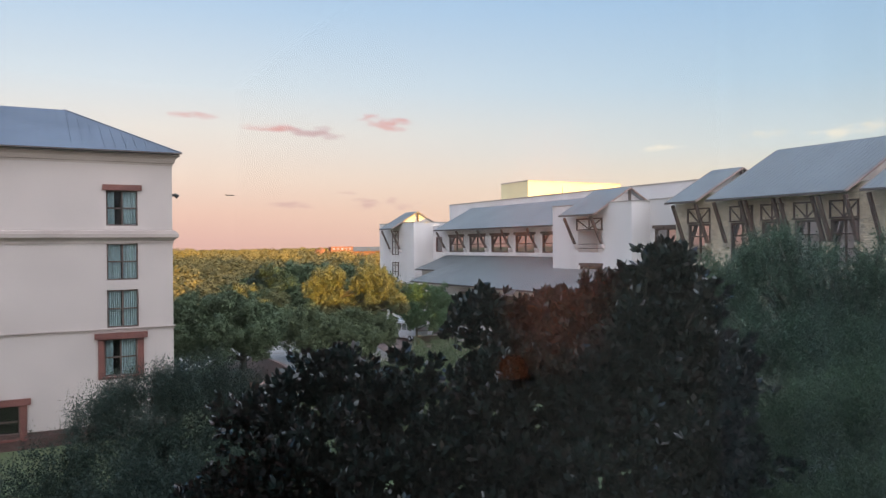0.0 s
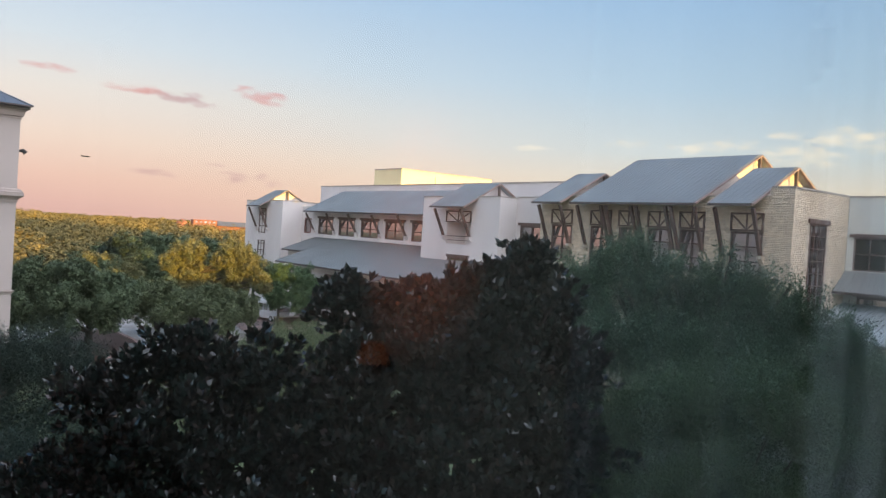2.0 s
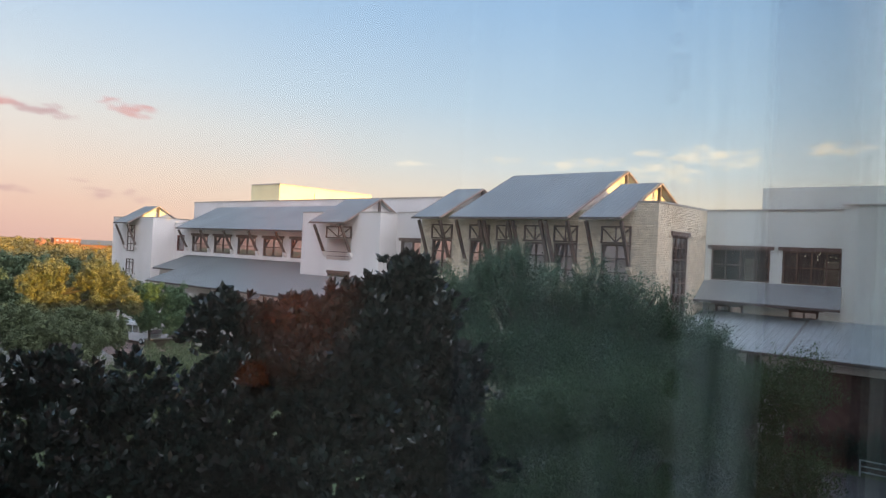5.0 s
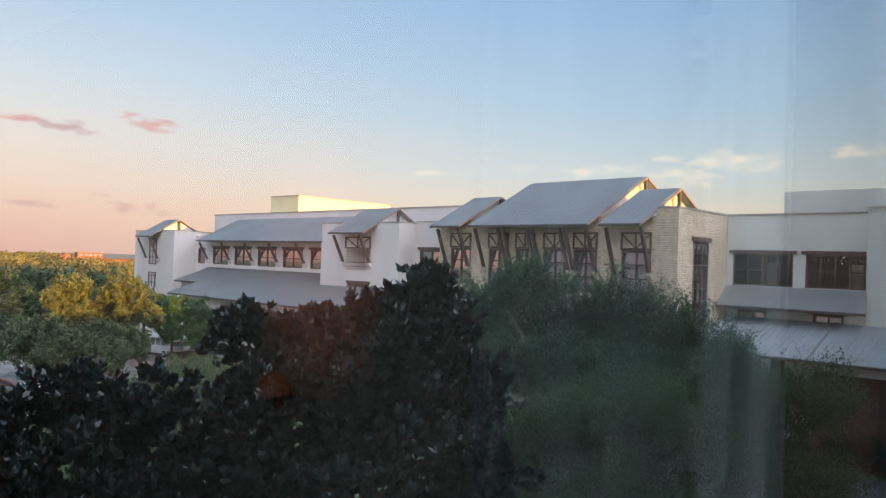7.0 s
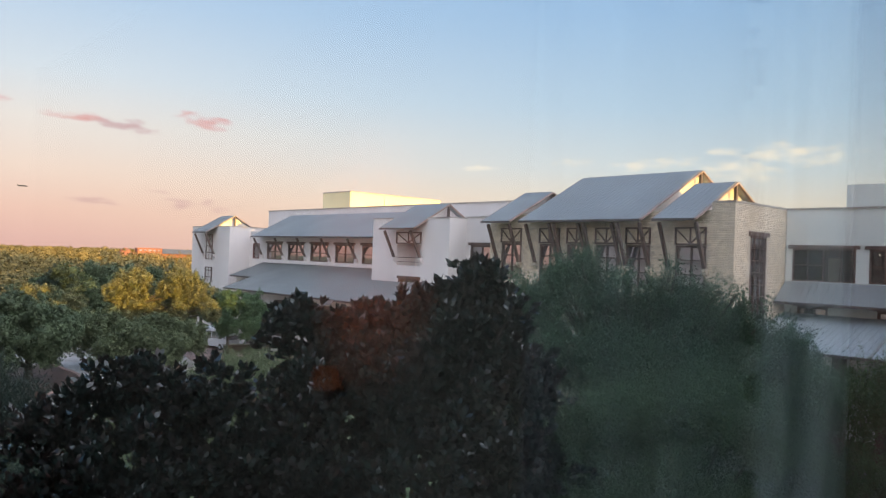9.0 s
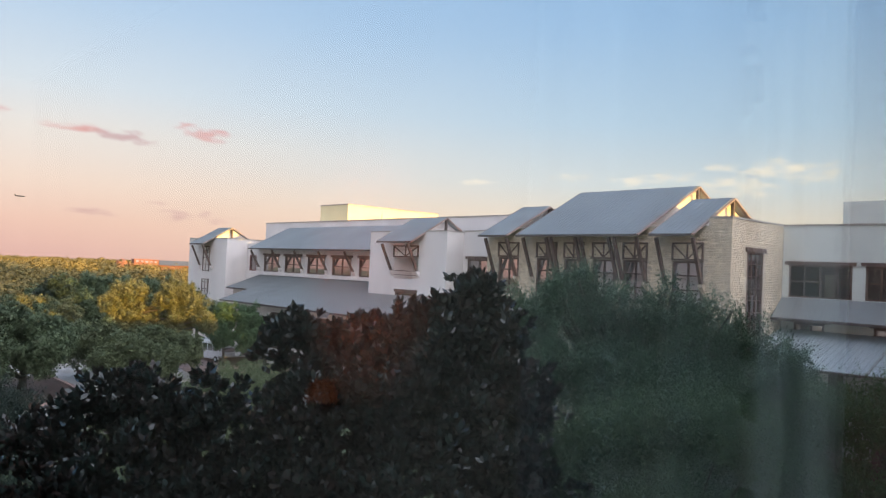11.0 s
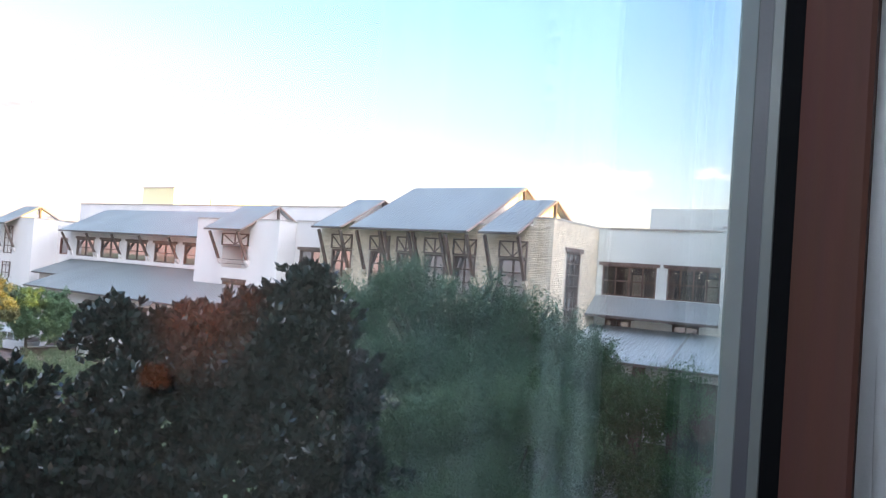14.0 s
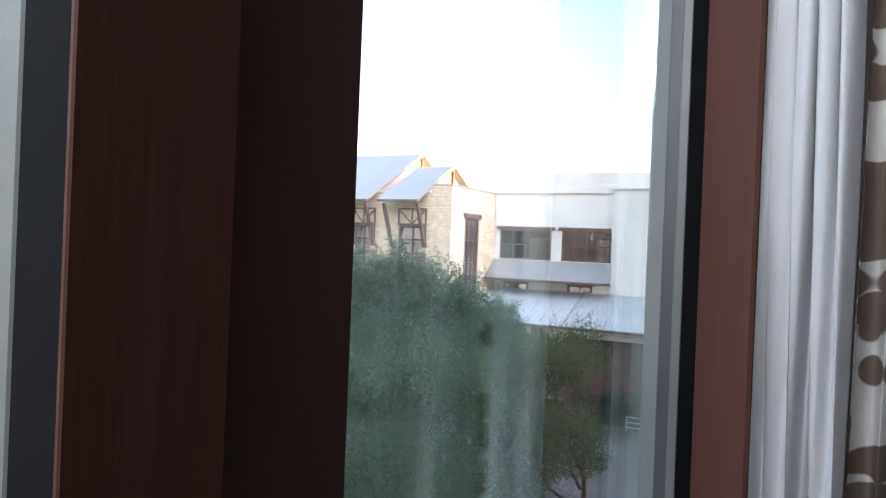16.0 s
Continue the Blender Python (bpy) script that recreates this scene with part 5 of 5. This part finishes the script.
FOOT2 = [lobe(*a) for a in ((-6.5, 20.5, 4.4, 1.4), (-5.0, 19.5, 3.4, 1.6), (-1.0, 19.0, 3.4, 1.7), (-3, 20, 4.6, 1.3), (0.5, 20, 5.3, 1.3), (4.0, 20.5, 6.4, 1.3), (7.0, 20.5, 6.9, 1.3), (10, 20.5, 6.8, 1.3), (2, 19.5, 4.4, 1.7), (7.5, 19.5, 5.2, 1.8), (11, 19.5, 5.2, 1.6), (5, 19, 3.2, 1.8, 1.5))]
crown_tree("oak_tree", "low shaded evergreen tree", "court trees", spot(6, 20.5), FOOT2, 0.085, "evergreen_leaf", 620, 9, 16, "spray", 0.8, 0.45, 0.4, 0.15, 4.5, 7.0)
SHADE = [lobe(*a) for a in ((9.2, 74, 7.4, 2.0), (10.6, 74, 7.9, 2.2), (12.4, 74, 8.2, 2.2), (14.2, 74, 7.9, 2.0), (15.8, 74, 7.0, 1.8), (9.5, 73, 6.0, 2.4), (12.0, 72, 6.6, 2.8), (15.0, 72, 6.4, 2.5), (8.0, 74, 5.5, 2.2))]
crown_tree("elm_tree", "broad shaded green elm over the path", "court trees", spot(13.8, 76), SHADE, 0.145, "mid_leaf", 330, 5, 7, "shell", 0.5, 0.55, 0.45, 0.35)
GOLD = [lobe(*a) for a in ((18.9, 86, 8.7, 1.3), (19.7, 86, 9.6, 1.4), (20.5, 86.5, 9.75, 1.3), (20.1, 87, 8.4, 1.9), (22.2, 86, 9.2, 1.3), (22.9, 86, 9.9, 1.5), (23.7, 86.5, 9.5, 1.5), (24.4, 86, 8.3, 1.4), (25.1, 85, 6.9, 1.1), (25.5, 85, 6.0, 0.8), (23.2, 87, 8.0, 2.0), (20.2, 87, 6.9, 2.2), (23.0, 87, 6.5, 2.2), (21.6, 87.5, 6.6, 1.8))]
# lower part of the same elm, its shade given by court_leaf
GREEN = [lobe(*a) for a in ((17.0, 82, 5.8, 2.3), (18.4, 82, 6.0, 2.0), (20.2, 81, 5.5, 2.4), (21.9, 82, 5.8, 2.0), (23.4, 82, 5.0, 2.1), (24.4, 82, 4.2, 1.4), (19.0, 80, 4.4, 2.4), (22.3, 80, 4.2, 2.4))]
crown_tree("elm_tree", "shaded lower elm crown, built apart with duller green leaves", "court trees", spot(20.6, 81.5), GREEN, 0.135, "court_leaf", 380, 5, 18, "shell", 0.5, 0.55, 0.55, 0.3)
crown_tree("elm_tree", "broad elm top with the sun's gold in its leaf colour", "court trees", spot(21, 87), GOLD, 0.135, "gold_leaf", 400, 5, 8, "shell", 0.6, 0.55, 0.55, 0.35)
GOLD2 = [lobe(*a) for a in ((13.2, 98, 7.0, 2.0), (14.6, 98, 7.6, 2.0), (16.0, 98, 7.2, 2.0), (14.6, 97, 5.2, 2.4))]
crown_tree("elm_tree", "small elm with the sun's gold in its leaf colour", "court trees", spot(14.6, 98), GOLD2, 0.15, "gold_leaf", 300, 5, 9, "shell", 0.6, 0.55, 0.5, 0.3)
FRESH = [lobe(*a) for a in ((25.2, 92, 6.6, 1.6), (26.6, 92, 7.6, 1.8), (28.0, 92, 7.2, 1.7), (28.9, 92, 5.8, 1.5), (26.2, 91, 5.2, 1.7), (28.0, 91, 5.0, 1.6))]
crown_tree("ash_tree", "slim fresh green tree by the porch", "court trees", spot(26.5, 92), FRESH, 0.13, "fresh_leaf", 480, 5, 10, "shell", 0.5, 0.5, 0.45, 0.14)
FRESH2 = [lobe(*a) for a in ((23.8, 110, 8.4, 2.2), (24.8, 110, 7.6, 2.2), (25.6, 112, 6.5, 2.2))]
crown_tree("ash_tree", "dark green tree before the far tower", "court trees", spot(24.6, 111), FRESH2, 0.30, "mid_leaf", 71, 5, 11, "shell", 0.5, 0.5, 0.45, 0.2)
HUMP = [lobe(*a) for a in ((14.6, 128, 8.0, 3.0), (16.2, 128, 9.3, 3.4), (18.0, 126, 9.7, 3.4), (20.0, 126, 9.8, 3.4), (22.0, 126, 9.6, 3.2), (17.0, 124, 7.0, 3.6), (20.5, 124, 7.0, 3.6))]
crown_tree("elm_tree", "dense dark green tree at the wood's edge", "court trees", spot(18, 128), HUMP, 0.24, "mid_leaf", 95, 5, 12, "shell", 0.5, 0.55, 0.45, 0.35)
crown_tree("elm_tree", "round dark evergreen tree at the wood's edge", "court trees", spot(15.4, 121), [lobe(15.4, 120, 9.2, 2.0), lobe(14.9, 120, 8.0, 2.0), lobe(16.0, 120, 8.0, 2.0), lobe(15.4, 119, 6.4, 2.4)], 0.22, "evergreen_leaf", 120, 5, 13, "shell", 0.5, 0.55, 0.4, 0.25)
for i, (az, d, top, r) in enumerate(((22.0, 44, 5.6, 1.7), (24.6, 45, 5.9, 1.7), (27.4, 46, 6.6, 1.8), (30.0, 48, 6.0, 1.7), (19.2, 50, 4.4, 1.5), (26.3, 60, 4.6, 1.9), (28.2, 61, 5.0, 1.9), (30.0, 62, 5.0, 1.9))):
    crown_tree("shrub", "rounded grey-green shrub beside the path", "path shrubs", spot(az, d), [lobe(az, d, top, r, r * 1.1), lobe(az - 1.0, d - 0.5, top - 1.0, r * 0.9), lobe(az + 1.0, d - 0.5, top - 1.2, r * 0.9), lobe(az, d - 0.6, top - 2.2, r * 1.1)], 0.16, "court_leaf", 110, 9, 30 + i, "spray", 0.6, 0.45, 0.4, 0.1)["category"] = "shrub"

for i, y in enumerate((4.4, 6.3, 8.2, 10.1, 12.0, 13.9, 15.8)):
    crown_tree("shrub", "dark clipped evergreen shrub before the brick porch", "porch shrubs", (52.3, y), [(52.3, y, 2.9, 0.62, 1.2), (52.2, y + 0.55, 2.3, 0.55, 1.0), (52.2, y - 0.55, 2.4, 0.55, 1.0)], 0.11, "evergreen_leaf", 260, 9, 50 + i, "spray", 0.6, 0.45, 0.35, 0.08)["category"] = "shrub"

# far woods: a canopy of crowns
rng = np.random.default_rng(77)
vs = []
for i in range(1150):
    dist = 118 + 1100 * rng.random() ** 1.9
    az = rng.uniform(-4, 27)
    x, y = spot(az, dist)
    if (40 < x and y < 140) or (x < 14 and y < 90) or (dist < 150 and 13 < az < 23):
        continue
    top = rng.uniform(6.4, 9.8) + (rng.uniform(0.8, 2.0) if rng.random() < 0.06 else 0.0) if dist > 180 else rng.uniform(5.2, 8.2)
    r = rng.uniform(2.6, 5.2) * (1 + dist / 900)
    n = 380 if dist < 300 else 150
    d = unit(rng.normal(0, 1, (n, 3)))
    d[:, 2] = np.abs(d[:, 2])
    bump = np.array([noise.noise(Vector(q) * 2.3 + Vector((x, y, 0))) for q in d])[:, None]
    p = np.array([x, y, top * 0.5]) + d * np.array([r, r, top * 0.5]) * (1 + 0.35 * bump) * rng.uniform(0.8, 1.0, (n, 1))
    face = unit(d + rng.normal(0, 0.35, (n, 3)))
    s1 = unit(np.cross(face, rng.normal(0, 1, (n, 3)))) * (0.0008 * dist + 0.17)
    s2 = np.cross(face, s1) * rng.uniform(0.5, 1.0, (n, 1))
    vs.append(np.stack([p - s1, p + s2, p + s1, p - s2], axis=1))
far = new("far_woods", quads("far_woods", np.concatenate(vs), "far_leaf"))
tagged(far, "distant woodland canopy with the low sun's gold in its leaf colour", "woods", kind="stuff")

# ---------------------------------------------------------------- paths, beds, small things outdoors
def sheet(name, pts, z, mat, label, category):
    bm = bmesh.new()
    prism(bm, pts, "z", -0.1, z)
    return structure(name, bm, mat, label, category)


sheet("road", [(-10, 74), (12, 76), (24, 84), (44, 98), (40, 104), (20, 91), (10, 83), (-10, 81)], 0.02, "concrete", "pale concrete drive between the trees", "road")
sheet("pavement", [(12, 50), (18, 50), (27, 66), (44, 84), (44.9, 92), (40, 92), (25, 90), (21.4, 84), (21.8, 70), (14, 62)], 0.03, "concrete", "pale concrete footpath", "pavement")
BED = [(14.5, 62), (17.1, 65.6), (19.2, 67.0), (21.0, 69.0), (22.0, 71.5), (22.4, 74.5), (22.3, 79.5), (21.6, 82.8), (20.3, 81.6), (16.0, 80)]
sheet("planting_bed", BED, 0.10, "mulch", "brown mulch bed beside the path", "ground")
bm = bmesh.new()
for p, q in zip(BED[1:7], BED[2:8]):
    d = (Vector(q) - Vector(p)).normalized() * 0.06
    beam(bm, (p[0] - d.x, p[1] - d.y, 0.08), (q[0] + d.x, q[1] + d.y, 0.08), 0.35, 0.22)
structure("kerb", bm, "terrace", "curved reddish kerb round the mulch bed", "kerb")
sheet("pavement", [(28, -2), (51.5, -2), (51.5, 32), (28, 32)], 0.02, "asphalt", "dark asphalt forecourt under the porch", "pavement")


sheet("terrace", [(33, 68), (46.7, 62), (46.7, 91.5), (44.5, 95), (38, 92)], 0.05, "terrace", "pinkish brick-paved terrace by the porch", "pavement")


def wheel(parent, x, y, r=0.36):
    bm = bmesh.new()
    tube(bm, [(x, y - 0.11, r), (x, y - 0.09, r), (x, y + 0.09, r), (x, y + 0.11, r)], [r * 0.9, r, r, r * 0.9], 18)
    w = part("wheel", bm, "tyre", parent)
    bm = bmesh.new()
    tube(bm, [(x, y - 0.125, r), (x, y + 0.125, r)], [r * 0.55, r * 0.55], 12)
    part("rim", bm, "white_metal", w)


van = thing("parked_minibus", "white parked minibus with a row of dark windows", "vehicle", (42.2, 87.6, 0.055))
van.rotation_euler = (0, 0, radians(-78))
bm = bmesh.new()
prism(bm, [(-3.0, 0.35), (3.0, 0.35), (3.05, 1.2), (2.75, 2.2), (2.55, 2.5), (-2.8, 2.55), (-3.0, 2.35)], "y", -1.0, 1.0)
part("body", bm, "car_white", van, bevel=0.05)
for k in range(5):
    boxes("side_window", "dark_glass", van, (-2.6 + k * 1.0, -1.75 + k * 1.0, -1.03, -1.004, 1.35, 2.15))
boxes("windscreen", "dark_glass", van, (2.9, 3.07, -0.85, 0.85, 1.3, 1.75))
for x in (-1.9, 1.9):
    for y in (-0.92, 0.92):
        wheel(van, x, y)
wall = thing("garden_wall", "low red brick garden wall with a pale cap", "wall", (*spot(28.2, 94), 0.0))
boxes("brickwork", "brick", wall, (-3.6, 3.6, -0.2, 0.2, 0.0, 0.95))
boxes("cap", "concrete", wall, (-3.7, 3.7, -0.27, 0.27, 0.953, 1.08), bevel=0.02)

rail = thing("porch_railing", "pale grey metal railing on the forecourt", "railing", (51.6, 9.55, 0.02))
rail.rotation_euler = (0, 0, radians(90))
for z in (1.0, 0.65, 0.3):
    bm = bmesh.new()
    beam(bm, (-3.0, 0, z), (3.0, 0, z), 0.07)
    part("rail", bm, "metal_roof_light", rail)
for k in range(5):
    bm = bmesh.new()
    beam(bm, (-3.0 + 1.5 * k, 0, 0), (-3.0 + 1.5 * k, 0, 1.05), 0.08, up=(0, 1, 0))
    part("post", bm, "metal_roof_light", rail)

# a long low building on the horizon
fx, fy = spot(21.6, 455)
lodge = thing("far_lodge", "distant red-brick lodge with a grey roof", "building", (fx, fy, 0))
lodge.rotation_euler = (0, 0, radians(-12))
boxes("wall", "lodge_brick", lodge, (-14, 18, 0, 14, 0, 8.9))
boxes("upper_storey", "lodge_brick", lodge, (-11, 2, 2, 12, 8.903, 11.3))
bm = bmesh.new()
prism(bm, [(-1, 8.7), (7, 11.4), (15, 8.7)], "x", 2.0, 26)
part("roof", bm, "slate", lodge)
boxes("parapet", "lodge_brick", lodge, (-11.2, 2.2, 1.8, 12.2, 11.303, 11.6))
for k in range(5):
    boxes("window", "dark_glass", lodge, (-10 + k * 2.4, -8.6 + k * 2.4, 1.9, 2.05, 9.8, 10.8))
bm = bmesh.new()
tube(bm, [(-17, 4, 0), (-17, 4, 7), (-17, 4, 10), (-17, 4, 11.4)], [3.4, 3.4, 2.8, 0.6], 14)
part("turret", bm, "lodge_brick", lodge)

# an airliner far off
px, py = spot(13.02, 2500)
plane = thing("airliner", "tiny distant airliner low over the horizon", "aircraft", (px, py, 12 + 2500 * math.tan(radians(3.71))))
plane.rotation_euler = (0, 0, radians(-15))
bm = bmesh.new()
tube(bm, [(-13, 0, 0.2), (-8, 0, 0), (9, 0, 0), (12, 0, -0.2), (13, 0, -0.3)], [0.4, 1.7, 1.7, 1.1, 0.2], 10)
part("fuselage", bm, "dark_metal", plane)
bm = bmesh.new()
prism(bm, [(2, -1), (-3, -13), (-5, -13), (-3, 0), (-5, 13), (-3, 13), (2, 1)], "z", -0.8, -0.4)
part("wing", bm, "dark_metal", plane)
bm = bmesh.new()
prism(bm, [(-9, 0.5), (-12, 5), (-13.5, 5), (-12.5, 0.5)], "y", -0.2, 0.2)
part("tail_fin", bm, "dark_metal", plane)

# a white parasol on the porch terrace
umb = thing("patio_umbrella", "open white patio umbrella on a slim pole", "umbrella", (*spot(30.3, 88), 0.0))
bm = bmesh.new()
tube(bm, [(0, 0, 0), (0, 0, 3.9)], [0.035, 0.03], 8)
part("pole", bm, "dark_metal", umb)
bm = bmesh.new()
tube(bm, [(0, 0, 3.25), (0, 0, 3.28), (0, 0, 3.95)], [1.4, 1.4, 0.05], 8)
part("canopy", bm, "car_white", umb, "white cloth canopy")
bm = bmesh.new()
tube(bm, [(0, 0, 0), (0, 0, 0.1)], [0.32, 0.3], 12)
part("base", bm, "concrete", umb)
